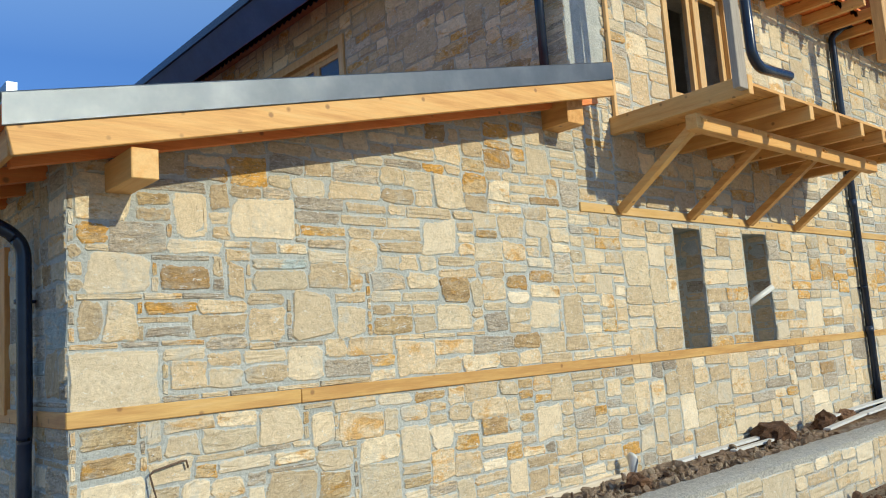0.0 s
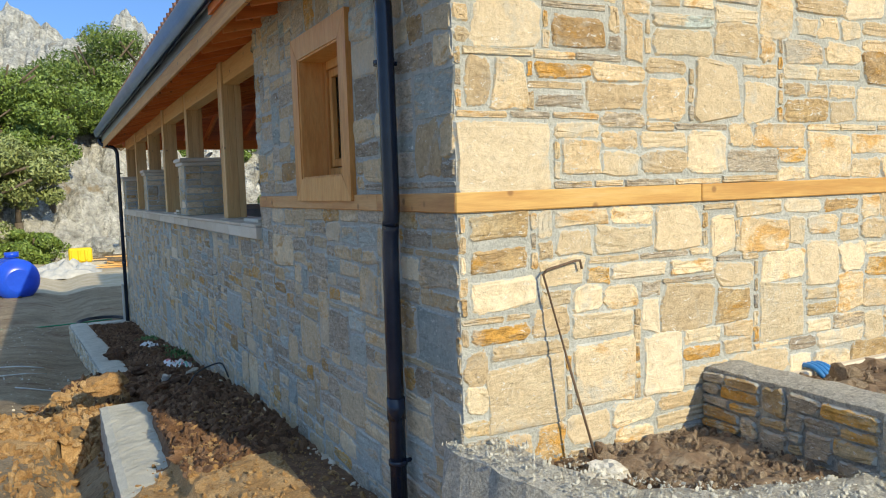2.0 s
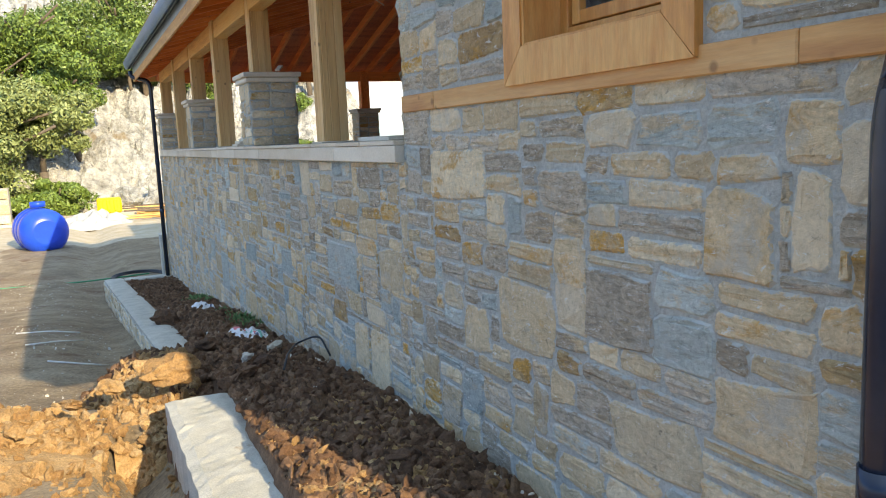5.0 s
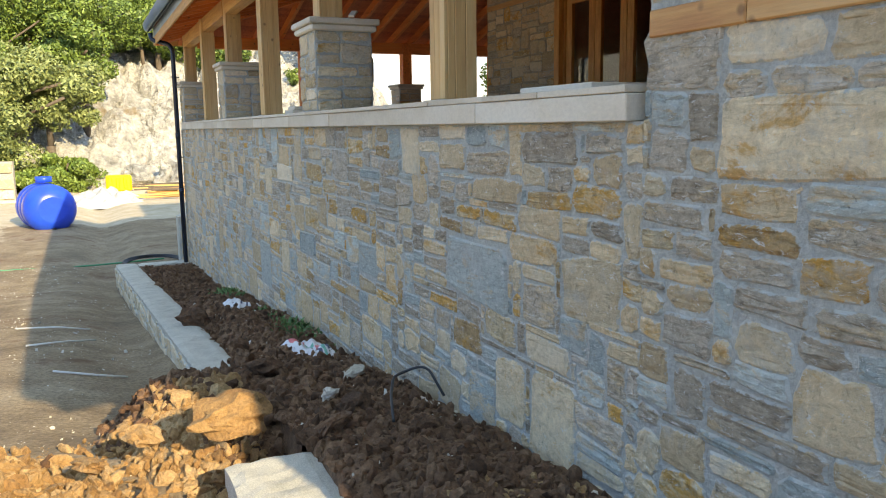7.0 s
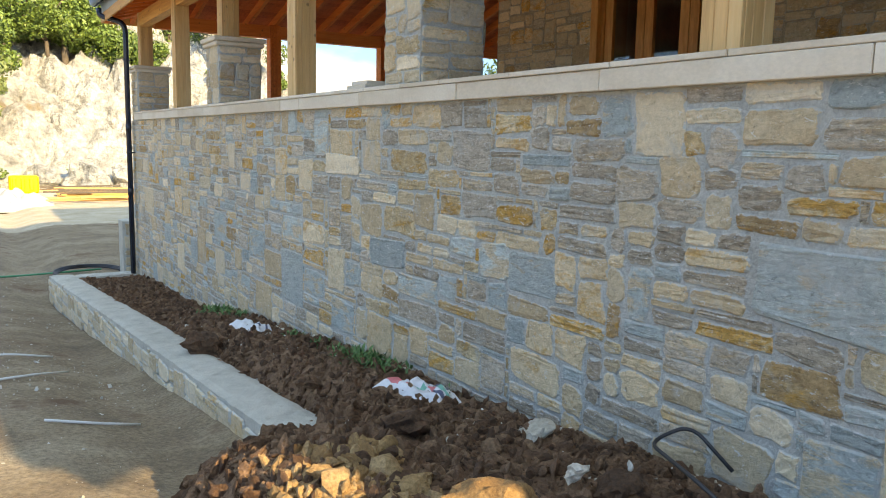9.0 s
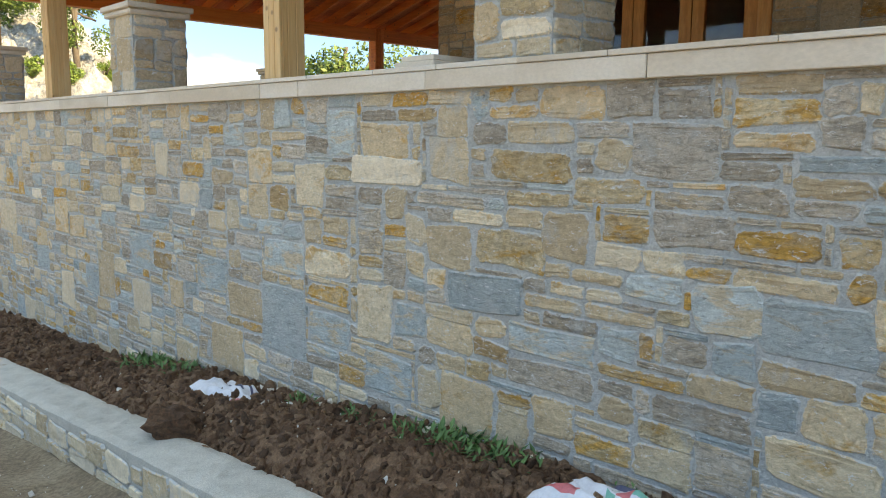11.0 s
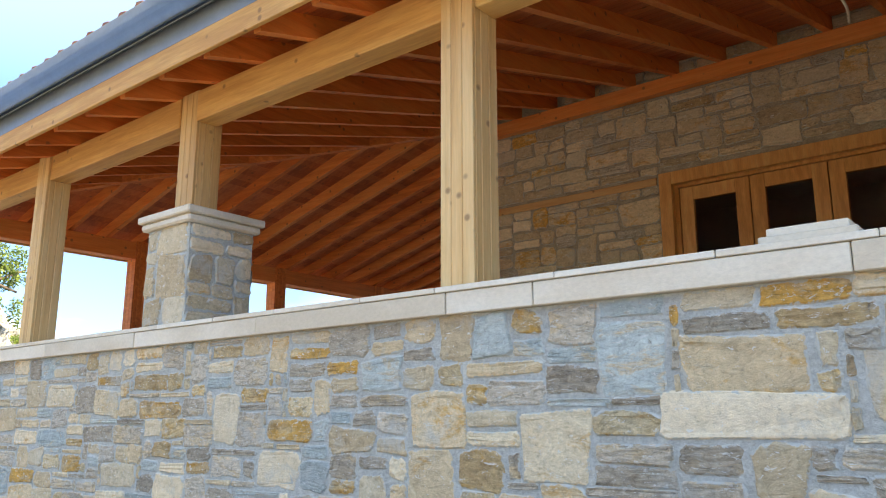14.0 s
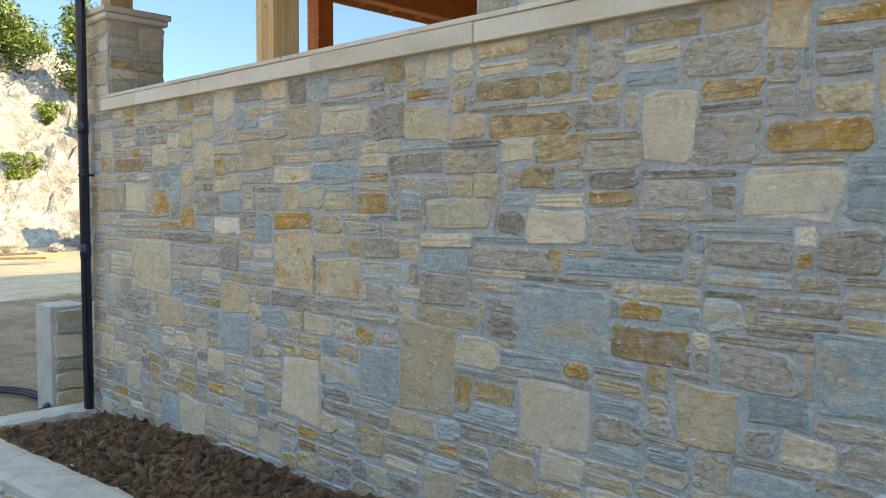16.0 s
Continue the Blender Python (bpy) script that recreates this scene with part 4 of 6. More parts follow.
    # projecting purlin ends under the verge
    for x0, x1, z in ((1.44, 1.585, 2.57), (5.2, 5.42, 3.43)):
        under(obj("purlin_end", box(bmesh.new(), x0, x1, 3.985 + (0.12 if x0 > 5 else 0), S + 0.05, z, z + 0.165 + (0.07 if x0 > 5 else 0), 0.005), wood_y, "sawn purlin end"), t)
    # half-round gutter along the west eave
    bm = bmesh.new()
    rows = []
    for y in (3.96, EN + 0.1):
        zc = 2.87 + (y - 4) * 0.005
        prof = [(-0.078, 0.075), (-0.09, 0.07), (-0.085, 0.05)] + [(0.075 * math.cos(k), 0.075 * math.sin(k)) for k in [math.pi + math.pi * i / 10 for i in range(11)]]
        rows.append([bm.verts.new((EX - 0.11 + px_, y, zc + pz_)) for px_, pz_ in prof])
    for i in range(len(rows[0]) - 1):
        bm.faces.new((rows[0][i], rows[0][i + 1], rows[1][i + 1], rows[1][i])).smooth = True
    bmesh.ops.solidify(bm, geom=bm.faces[:], thickness=0.004)
    g = empty("gutter", (EX - 0.1, 4, 2.85), "grey half-round metal gutter along the eave", "gutter")
    under(obj("channel", bm, metal_grey), g)
    under(obj("eave_sheet", box(bmesh.new(), EX - 0.028, EX + 0.02, 4.03, EN, 2.771, 3.0), metal_grey), g)
    # wall plates and eave beams
    obj("wall_plate", box(bmesh.new(), MX - 0.1, MX - 0.002, 7.9, MN + 0.15, zr(MX - 0.1, SL_TERRACE) - 0.15, zr(MX - 0.1, SL_TERRACE), 0.006), red_y, "reddish timber wall plate under the rafters", "beam", kind="structure")
    posts = [9.8, 12.32, 14.5, 16.84, 18.96, 21.47]
    for a, b in zip([7.88] + posts, posts):
        obj("eave_beam", box(bmesh.new(), 1.34, 1.5, a + (0.1 if a > 8 else 0), b - 0.1, 2.54, 2.755, 0.006), wood_y, "pine eave beam between terrace posts", "beam", "eave beams")
    px = [1.5, 3.65, 5.85, 7.95, 10.1, 12.3]
    for a, b in zip(px, px[1:]):
        obj("eave_beam", box(bmesh.new(), a + 0.1, b - 0.1, 21.39, 21.55, 2.54, 2.755, 0.006), red_x, "pine eave beam between terrace posts", "beam", "eave beams")
    return posts, px


def post(x, y, z0, z1, mat, label):
    """A terrace post glued from several staves: four outer staves round a core, with fine grooves."""
    t = empty("terrace_post", (x, y, z0), label, "post", "terrace posts")
    s = 0.1
    under(obj("core", box(bmesh.new(), x - s + 0.004, x + s - 0.004, y - s + 0.004, y + s - 0.004, z0, z1), mat), t)
    for i in range(3):
        a = -s + i * 2 * s / 3
        for nm, b in (("w", box(bmesh.new(), x - s, x - s + 0.02, y + a + 0.0015, y + a + 2 * s / 3 - 0.0015, z0 + 0.002, z1 - 0.002, 0.003)), ("s", box(bmesh.new(), x + a + 0.021 * (i == 0) + 0.0015, x + a + 2 * s / 3 - 0.0015, y - s, y - s + 0.02, z0 + 0.002, z1 - 0.002, 0.003))):
            under(obj("stave", b, mat), t)
    under(obj("foot_plate", box(bmesh.new(), x - s - 0.03, x + s + 0.03, y - s - 0.04, y + s + 0.04, z0 - 0.012, z0 - 0.001, 0.003), cap_stone_mat), t)
    return t


def pillar(x, y, z0, seed):
    t = empty("stone_pillar", (x, y, z0), "short square rubble stone pillar with a moulded limestone cap", "pillar", "terrace pillars")
    h, top = 0.245, 1.805
    under(obj("core", box(bmesh.new(), x - h + 0.004, x + h - 0.004, y - h + 0.004, y + h - 0.004, z0, top), mortar), t)
    warm = 1.0
    for k, (place, flip, c) in enumerate(((west(x - h), True, y), (south(y - h), False, x), (lambda u, v, d: (x + h + d, u, v), False, y), (lambda u, v, d: (u, y + h + d, v), True, x))):
        st = [(*q[:4], (1, 0)[i % 2] if q[4] > 2 else q[4]) for i, q in enumerate(lay(c - h + 0.004, c + h - 0.004, z0 + 0.004, top, lambda u, v: True, seed + k, warm, cell=0.045))]
        set_stones(st, place, flip, t, lambda u, v: True, seed * 10 + k * 100, 0.008)
    b = bmesh.new()
    box(b, x - 0.28, x + 0.28, y - 0.28, y + 0.28, top, top + 0.05, 0.012)
    under(obj("cap_lower", b, cap_stone_mat), t)
    under(obj("cap", box(bmesh.new(), x - 0.3, x + 0.3, y - 0.3, y + 0.3, top + 0.051, top + 0.1, 0.008), cap_stone_mat, "moulded pale limestone cap"), t)
    return t


posts_y, posts_x = roof_low()
for i, y in enumerate(posts_y):
    stone = i in (1, 3, 5)
    if stone:
        pillar(1.505, y, 1.156 if i < 5 else 1.031, 500 + i)
    post(1.42 if not stone else 1.45, y, 1.907 if stone else 1.17, 2.77, wood_z, "pale glued pine post standing on " + ("a stone pillar" if stone else "the limestone coping"))
for i, x in enumerate(posts_x[1:]):
    if i in (1, 3):
        pillar(x, PN - 0.22, 1.156, 540 + i)
    post(x, PN - 0.22, 1.907 if i in (1, 3) else 1.17, 2.77, red_y, "reddish pine post of the north parapet")


# ---- openings: windows and doors ----
def yframe(bm, x0, x1, y0, y1, z0, z1, w, wb=None):
    """A rectangular frame of four members in a plane across x."""
    wb = wb or w
    box(bm, x0, x1, y0, y0 + w, z0, z1, 0.003)
    box(bm, x0, x1, y1 - w, y1, z0, z1, 0.003)
    box(bm, x0 + 0.001, x1 - 0.001, y0 + w, y1 - w, z0, z0 + wb, 0.003)
    box(bm, x0 + 0.001, x1 - 0.001, y0 + w, y1 - w, z1 - w, z1, 0.003)
    return bm


def xframe(bm, y0, y1, x0, x1, z0, z1, w):
    box(bm, x0, x0 + w, y0, y1, z0, z1, 0.003)
    box(bm, x1 - w, x1, y0, y1, z0, z1, 0.003)
    box(bm, x0 + w, x1 - w, y0 + 0.001, y1 - 0.001, z0, z0 + w, 0.003)
    box(bm, x0 + w, x1 - w, y0 + 0.001, y1 - 0.001, z1 - w, z1, 0.003)
    return bm


def mitred(bm, x0, x1, outer, inner):
    """Four casing boards that meet in mitres; outer and inner are (y0, y1, z0, z1)."""
    o = [(outer[0], outer[2]), (outer[1], outer[2]), (outer[1], outer[3]), (outer[0], outer[3])]
    n = [(inner[0], inner[2]), (inner[1], inner[2]), (inner[1], inner[3]), (inner[0], inner[3])]
    for i in range(4):
        j = (i + 1) % 4
        q = [o[i], o[j], n[j], n[i]]
        c = (sum(a for a, b in q) / 4, sum(b for a, b in q) / 4)
        q = [(c[0] + (a - c[0]) * 0.997, c[1] + (b - c[1]) * 0.995) for a, b in q]
        f = [bm.verts.new((x0, a, b)) for a, b in q]
        g = [bm.verts.new((x1, a, b)) for a, b in q]
        bm.faces.new(f)
        bm.faces.new(g[::-1])
        for k in range(4):
            bm.faces.new((f[k], g[k], g[(k + 1) % 4], f[(k + 1) % 4]))
    bmesh.ops.recalc_face_normals(bm, faces=bm.faces)
    return bm


def small_window():
    y0, y1, z0, z1 = WIN
    t = empty("window_1", (W, (y0 + y1) / 2, z0), "small reddish pine window with broad mitred casing", "window", kind="structure")
    wpart("casing", mitred(bmesh.new(), W - 0.03, W + 0.02, (5.62, 6.71, 1.355, 2.43), WIN), frame_mat, t, "broad orange pine casing")
    wpart("lining", yframe(bmesh.new(), W - 0.022, W + 0.22, y0 - 0.02, y1 + 0.02, z0 - 0.02, z1 + 0.02, 0.032), frame_mat, t)
    wpart("frame", yframe(bmesh.new(), W + 0.15, W + 0.21, y0 + 0.011, y1 - 0.011, z0 + 0.011, z1 - 0.011, 0.055), frame_mat, t)
    s = wpart("sash", yframe(bmesh.new(), W + 0.165, W + 0.2, y0 + 0.07, y1 - 0.07, z0 + 0.075, z1 - 0.07, 0.05), frame_mat, t)
    for a, b in (((1.5, 5.9, 1.49), (1.54, 6.52, 1.79)), ((1.54, 5.93, 1.48), (1.57, 6.37, 1.84)), ((1.58, 5.97, 1.5), (1.6, 6.24, 1.86)), ((1.62, 6.0, 1.5), (1.63, 6.15, 1.83))):
        obj("offcut_plank", bar(bmesh.new(), a, b, 0.03, 0.075, 0.002), wood_y, "sawn pine offcut leaning inside the window", "plank", "offcuts behind the window")
    obj("window_shelf", box(bmesh.new(), W + 0.46, W + 0.75, 5.4, 6.9, 1.42, 1.46), band_mat_y, "rough timber ledge behind the window", "shelf")


def door_pair(name, d, lab):
    y0, y1, z0, z1 = d
    t = empty(name, (MX, (y0 + y1) / 2, z0), lab, "door", kind="structure")
    wpart("casing", yframe(bmesh.new(), MX - 0.025, MX + 0.05, y0 - 0.11, y1 + 0.11, z0, z1 + 0.1, 0.125), frame_mat, t)
    wpart("frame", yframe(bmesh.new(), MX + 0.051, MX + 0.15, y0 - 0.005, y1 + 0.005, z0, z1 + 0.005, 0.06), frame_mat, t)
    n = 3
    wd = (y1 - y0 - 0.11) / n
    for i in range(n):
        a = y0 + 0.055 + i * wd
        leaf = wpart("leaf", yframe(bmesh.new(), MX + 0.07, MX + 0.125, a + 0.005, a + wd - 0.005, z0 + 0.06, z1 - 0.06, 0.13, 0.6), frame_mat, t, "glazed timber leaf")
        g = obj("pane", box(bmesh.new(), MX + 0.095, MX + 0.1, a + 0.13, a + wd - 0.13, z0 + 0.65, z1 - 0.185), glass)
        g.visible_shadow = False
        under(g, leaf)


def upper_window():
    x0, x1, z0, z1 = UPWIN
    t = empty("window_2", ((x0 + x1) / 2, S, z0), "tall open pine casement window above the balcony", "window", kind="structure")
    wpart("frame", xframe(bmesh.new(), S - 0.03, S + 0.12, x0 - 0.01, x1 + 0.01, z0 - 0.01, z1 + 0.01, 0.09), frame_lit, t)
    m = (x0 + x1) / 2
    wpart("mullion", box(bmesh.new(), m - 0.06, m + 0.06, S - 0.02, S + 0.11, z0 + 0.09, z1 - 0.09, 0.004), frame_lit, t)
    for a, b in ((x0 + 0.09, m - 0.065), (m + 0.065, x1 - 0.09)):
        wpart("sash", xframe(bmesh.new(), S + 0.02, S + 0.075, a, b, z0 + 0.09, z1 - 0.09, 0.075), frame_lit, t)
    t = empty("window_3", (MX, 9.1, 4.75), "wide pine window under the upper eave", "window", kind="structure")
    y0, y1, z0, z1 = WWIN
    wpart("casing", yframe(bmesh.new(), MX - 0.03, MX + 0.06, y0 - 0.1, y1 + 0.1, z0 - 0.1, z1 + 0.1, 0.11), frame_lit, t)
    wpart("frame", yframe(bmesh.new(), MX + 0.061, MX + 0.13, y0 - 0.005, y1 + 0.005, z0 - 0.005, z1 + 0.005, 0.06), frame_lit, t)
    for i in range(3):
        a = y0 + 0.055 + i * 0.647
        s = wpart("sash", yframe(bmesh.new(), MX + 0.07, MX + 0.11, a, a + 0.64, z0 + 0.055, z1 - 0.055, 0.07), frame_lit, t)
        g = obj("pane", box(bmesh.new(), MX + 0.088, MX + 0.093, a + 0.07, a + 0.57, z0 + 0.125, z1 - 0.125), glass)
        g.visible_shadow = False
        under(g, s)


small_window()
door_pair("door_1", DOOR1, "reddish glazed terrace door of three leaves")
obj("hanging_strut", box(bmesh.new(), MX - 0.11, MX - 0.02, 11.7, 11.8, 2.35, 3.72, 0.005), red_y, "reddish timber strut hanging from the wall plate", "strut")
upper_window()


# ---- downpipes ----
def bend(pts, r=0.08, n=5):
    """Rounds the corners of a line of points."""
    pts = [Vector(p) for p in pts]
    out = [pts[0]]
    for a, b, c in zip(pts, pts[1:], pts[2:]):
        p, q = b + (a - b).normalized() * min(r, (a - b).length / 2), b + (c - b).normalized() * min(r, (c - b).length / 2)
        for i in range(n + 1):
            k = i / n
            out.append((1 - k) ** 2 * p + 2 * k * (1 - k) * b + k * k * q)
    return out + [pts[-1]]


def downpipe(pts, joints, clips, label, r=0.042):
    base = pts[-1]
    t = empty("downpipe", base, label, "downpipe", "downpipes")
    wpart("pipe", tube(bmesh.new(), bend(pts), r, 16), metal_dark, t)
    for z in joints:
        wpart("sleeve", tube(bmesh.new(), [(base[0], base[1], z - 0.05), (base[0], base[1], z + 0.06)], r + 0.005, 16), metal_dark, t)
    for z, dx, dy in clips:
        b = tube(bmesh.new(), [(base[0], base[1], z - 0.012), (base[0], base[1], z + 0.012)], r + 0.007, 16)
        box(b, min(base[0], base[0] + dx), max(base[0], base[0] + dx) + 0.012, min(base[1], base[1] + dy) - 0.006, max(base[1], base[1] + dy) + 0.006, z - 0.01, z + 0.01)
        wpart("clip", b, metal_dark, t)


downpipe([(0.8, 4.98, 2.83), (0.8, 5.0, 2.56), (1.08, 4.95, 2.43), (1.16, 4.945, 2.34), (1.165, 4.95, 1.3), (1.165, 4.985, 1.18), (1.165, 4.985, -0.55)], [0.32], [(2.02, 0.07, 0), (0.05, 0.07, 0)], "dented dark blue metal downpipe on the shaded wall")
downpipe([(0.8, 21.75, 2.82), (0.8, 21.74, 2.7), (1.1, 21.52, 2.6), (1.15, 21.5, 2.5), (1.15, 21.5, -1.72)], [0.9, -0.15], [(2.0, 0.08, 0), (0.5, 0.08, 0)], "dark metal downpipe at the far wall corner")
downpipe([(12.7, 3.95, 6.1), (11.95, 4.2, 5.85), (11.78, 4.32, 5.7), (11.75, 4.33, 0.33)], [3.2, 1.4], [(4.4, 0, 0.07), (2.0, 0, 0.07)], "dark metal downpipe on the sunlit wall", 0.05)


# ---- balcony and main roof ----
def balcony():
    t = empty("timber_balcony", (8.2, S, 2.73), "unfinished pine balcony frame on four diagonal braces", "balcony")
    wpart("edge_beam", box(bmesh.new(), 6.2, 6.28, 2.97, S, 3.515, 3.685, 0.005), wood_y, t)
    for i in range(9):
        x = 6.82 + 0.6 * i
        if x < 10.8:
            wpart("joist", box(bmesh.new(), x - 0.04, x + 0.04, 2.98, S, 3.46, 3.6, 0.005), wood_y, t)
    wpart("ledger", box(bmesh.new(), 6.1, 10.2, 3.42, 3.53, 3.32, 3.457, 0.005), wood_x, t)
    for i in range(11):
        a = 2.985 + i * 0.128
        wpart("floor_board", box(bmesh.new(), 6.29, 10.6, a, a + 0.122, 3.602, 3.627), wood_x, t)
    for x in (6.21, 7.44, 8.71, 9.92):
        wpart("brace", bar(bmesh.new(), (x, S - 0.03, 2.76), (x, 3.42, 3.44), 0.075, 0.085, 0.004, (1, 0, 0)), wood_y, t)
    wpart("corner_post", box(bmesh.new(), 6.06, 6.2, 2.975, 3.04, 3.55, 5.6, 0.005), material("weathered_board", [(0.3, 0.25, 0.2), (0.4, 0.34, 0.28)], 3, 0.8, 0.2, 14, 0.2, stretch=(6, 6, 0.5)), t, "grey weathered post")
    p = empty("loose_downpipe", (6.36, 2.98, 3.8), "short dark downpipe with an elbow above the balcony", "downpipe")
    wpart("pipe", tube(bmesh.new(), bend([(6.26, 2.96, 5.6), (6.3, 2.96, 3.86), (6.42, 2.96, 3.77), (6.98, 2.96, 3.8)], 0.07), 0.045, 16), metal_dark, p)
    obj("corner_board", box(bmesh.new(), 6.255, 6.3, S - 0.05, S - 0.012, 3.7, 5.7, 0.004), wood_z, "upright pine batten beside the window", "batten", kind="structure")


def main_roof():
    t = empty("hipped_roof", (10, 10, 6.4), "main roof with dark blue metal eaves and scalloped trim", "roof", kind="structure")
    x0, x1, y0, y1 = 4.95, EAST + 0.7, 3.55, MN + 0.7
    bm = bmesh.new()
    lo = [bm.verts.new(c) for c in ((x0, y0, 6.3), (x1, y0, 6.3), (x1, y1, 6.3), (x0, y1, 6.3))]
    hi = [bm.verts.new(c) for c in ((x0, y0, 6.38), (x1, y0, 6.38), (x1, y1, 6.38), (x0, y1, 6.38))]
    rg = [bm.verts.new(c) for c in (((x0 + x1) / 2, y0 + 5, 8.2), ((x0 + x1) / 2, y1 - 5, 8.2))]
    bm.faces.new(lo[::-1])
    for i in range(4):
        bm.faces.new((lo[i], lo[(i + 1) % 4], hi[(i + 1) % 4], hi[i]))
    bm.faces.new((hi[0], hi[1], rg[0]))
    bm.faces.new((hi[1], hi[2], rg[1], rg[0]))
    bm.faces.new((hi[2], hi[3], rg[1]))
    bm.faces.new((hi[3], hi[0], rg[0], rg[1]))
    wpart("roof_cover", bm, tile_mat, t)
    wpart("eave_edge", box(bmesh.new(), x0 - 0.1, x0 - 0.002, y0, y1, 6.36, 6.48), metal_dark, t)
    # boxed eave in dark blue sheet, and a scalloped trim under it
    bm = bmesh.new()
    q = [bm.verts.new(c) for c in ((x0 - 0.06, y0, 6.36), (x0 + 0.16, y0, 6.02), (x0 + 0.16, y1, 6.02), (x0 - 0.06, y1, 6.36))]
    bm.faces.new(q)
    bmesh.ops.solidify(bm, geom=bm.faces[:], thickness=0.01)
    wpart("soffit_sheet", bm, fascia_blue, t, "dark blue boxed eave sheet")

    def scallops(name, a, b, fixed, z, along):
        bm = bmesh.new()
        n = int((b - a) / 0.13)
        for i in range(n):
            s = a + i * 0.13
            row = [(s, z), (s + 0.13, z), (s + 0.13, z - 0.05), (s + 0.1, z - 0.085), (s + 0.065, z - 0.1), (s + 0.03, z - 0.085), (s, z - 0.05)]
            bm.faces.new([bm.verts.new((fixed, u, v) if along == "y" else (u, fixed, v)) for u, v in row])
        bmesh.ops.solidify(bm, geom=bm.faces[:], thickness=0.02)
        wpart(name, bm, fascia_blue if along == "y" else wood_x, t, "scalloped eave trim")

    scallops("scalloped_trim", y0, y1, x0 + 0.17, 6.02, "y")
    scallops("scalloped_trim", x0 + 1.5, x1, y0 + 0.3, 5.85, "x")
    wpart("soffit", box(bmesh.new(), x0 + 0.2, x1, y0 + 0.28, S - 0.02, 5.87, 5.9), red_x, t)
    for i in range(16):
        x = 6.6 + i * 0.55
        wpart("rafter_end", box(bmesh.new(), x, x + 0.07, y0 + 0.02, S, 5.72, 5.86, 0.004), wood_y, t)
    wpart("corner_timber", box(bmesh.new(), 11.3, 11.5, 3.45, 3.6, 5.0, 5.9, 0.006), wood_z, t)
    p = empty("rear_downpipe", (5.55, 4.6, 4.0), "dark downpipe on the upper stone corner", "downpipe")
    wpart("pipe", tube(bmesh.new(), [(5.57, 4.62, 3.9), (5.57, 4.62, 6.0)], 0.045), metal_dark, p)


balcony()
main_roof()


# ---- slit windows on the sunlit wall, and what leans in them ----
obj("leaning_pipe", tube(bmesh.new(), [(8.75, S + 0.25, 1.75), (9.05, S - 0.06, 2.02)], 0.035), plastic_white, "short white plastic pipe leaning in a wall slit", "pipe")
for a, b, z0, z1 in SLITS:
    w = bpy.data.objects["wall_south"]
    for k, (pl, fl) in enumerate(((lambda u, v, d, b=b: (b - d, u, v), True), (lambda u, v, d, a=a: (a + d, u, v), False))):
        set_stones(lay(S + 0.02, S + 0.58, z0, z1, lambda u, v: True, 60 + k, 0.3), pl, fl, w, lambda u, v: False, 8000 + k * 90)
    # added sheet that stands in for the unlit room behind the slit
    obj("slit_backing", box(bmesh.new(), a - 0.1, b + 0.1, S + 0.62, S + 0.66, z0 - 0.1, z1 + 0.1), dark_room, "added sheet behind a wall slit, for the dark room inside", "board", kind="structure")


# ---- planters, soil and yard ----
SOIL = [(3.0, -0.25), (5.8, -0.34), (8.2, -0.41), (10.0, -0.57), (11.3, -0.72), (12.3, -0.79), (15.2, -1.06), (17.3, -1.36), (18.3, -1.42), (19.9, -1.46), (22, -1.68)]
KERB = [(11.6, -0.9), (13.7, -1.02), (17.0, -1.22), (20.0, -1.42), (22, -1.53)]


def along(table, y):
    for (a, p), (b, q) in zip(table, table[1:]):
        if y <= b:
            return p + (q - p) * max(0, y - a) / (b - a)
    return table[-1][1]


def rough_block(x0, x1, y0, y1, zt, zb, seed, step=0.055, amp=0.012, lean=lambda y: 0.0):
    """A cast block with a crumbly top and uneven edges; zt is a function of y."""
    bm = bmesh.new()
    nx, ny = max(2, int((x1 - x0) / step)), max(2, int((y1 - y0) / step))
    g = []
    for j in range(ny + 1):
        row = []
        for i in range(nx + 1):
            x, y = x0 + (x1 - x0) * i / nx, y0 + (y1 - y0) * j / ny
            e = (i in (0, nx)) or (j in (0, ny))
            n1 = 0.45 * noise.noise((x * 7 + seed, y * 7, 0))
            n2 = noise.noise((x * 19 + seed, y * 19, 5))
            row.append(bm.verts.new((x + lean(y) + (0.02 * n1 if e else 0), y + (0.02 * n2 if e else 0), zt(y) + amp * n1 + amp * 0.7 * n2 - (0.015 if e else 0))))
        g.append(row)
    for a, b in zip(g, g[1:]):
        for i in range(nx):
            bm.faces.new((a[i], a[i + 1], b[i + 1], b[i]))
    rim = g[0] + [r[-1] for r in g[1:]] + g[-1][-2::-1] + [r[0] for r in g[-2:0:-1]]
    low = [bm.verts.new((v.co.x, v.co.y, zb)) for v in rim]
    for i in range(len(rim)):
        k = (i + 1) % len(rim)
        bm.faces.new((rim[i], low[i], low[k], rim[k]))
    bmesh.ops.recalc_face_normals(bm, faces=bm.faces)
    return bm


def lean(y):
    """The far kerb runs askew to the wall."""
    return 0.2 - 0.032 * (y - 12)


CURVE = [Vector((1.3, 4.5)), Vector((1.42, 4.05)), Vector((1.62, 3.72)), Vector((2.0, 3.52)), Vector((2.68, 3.32))]   # the low wall round the sunny corner


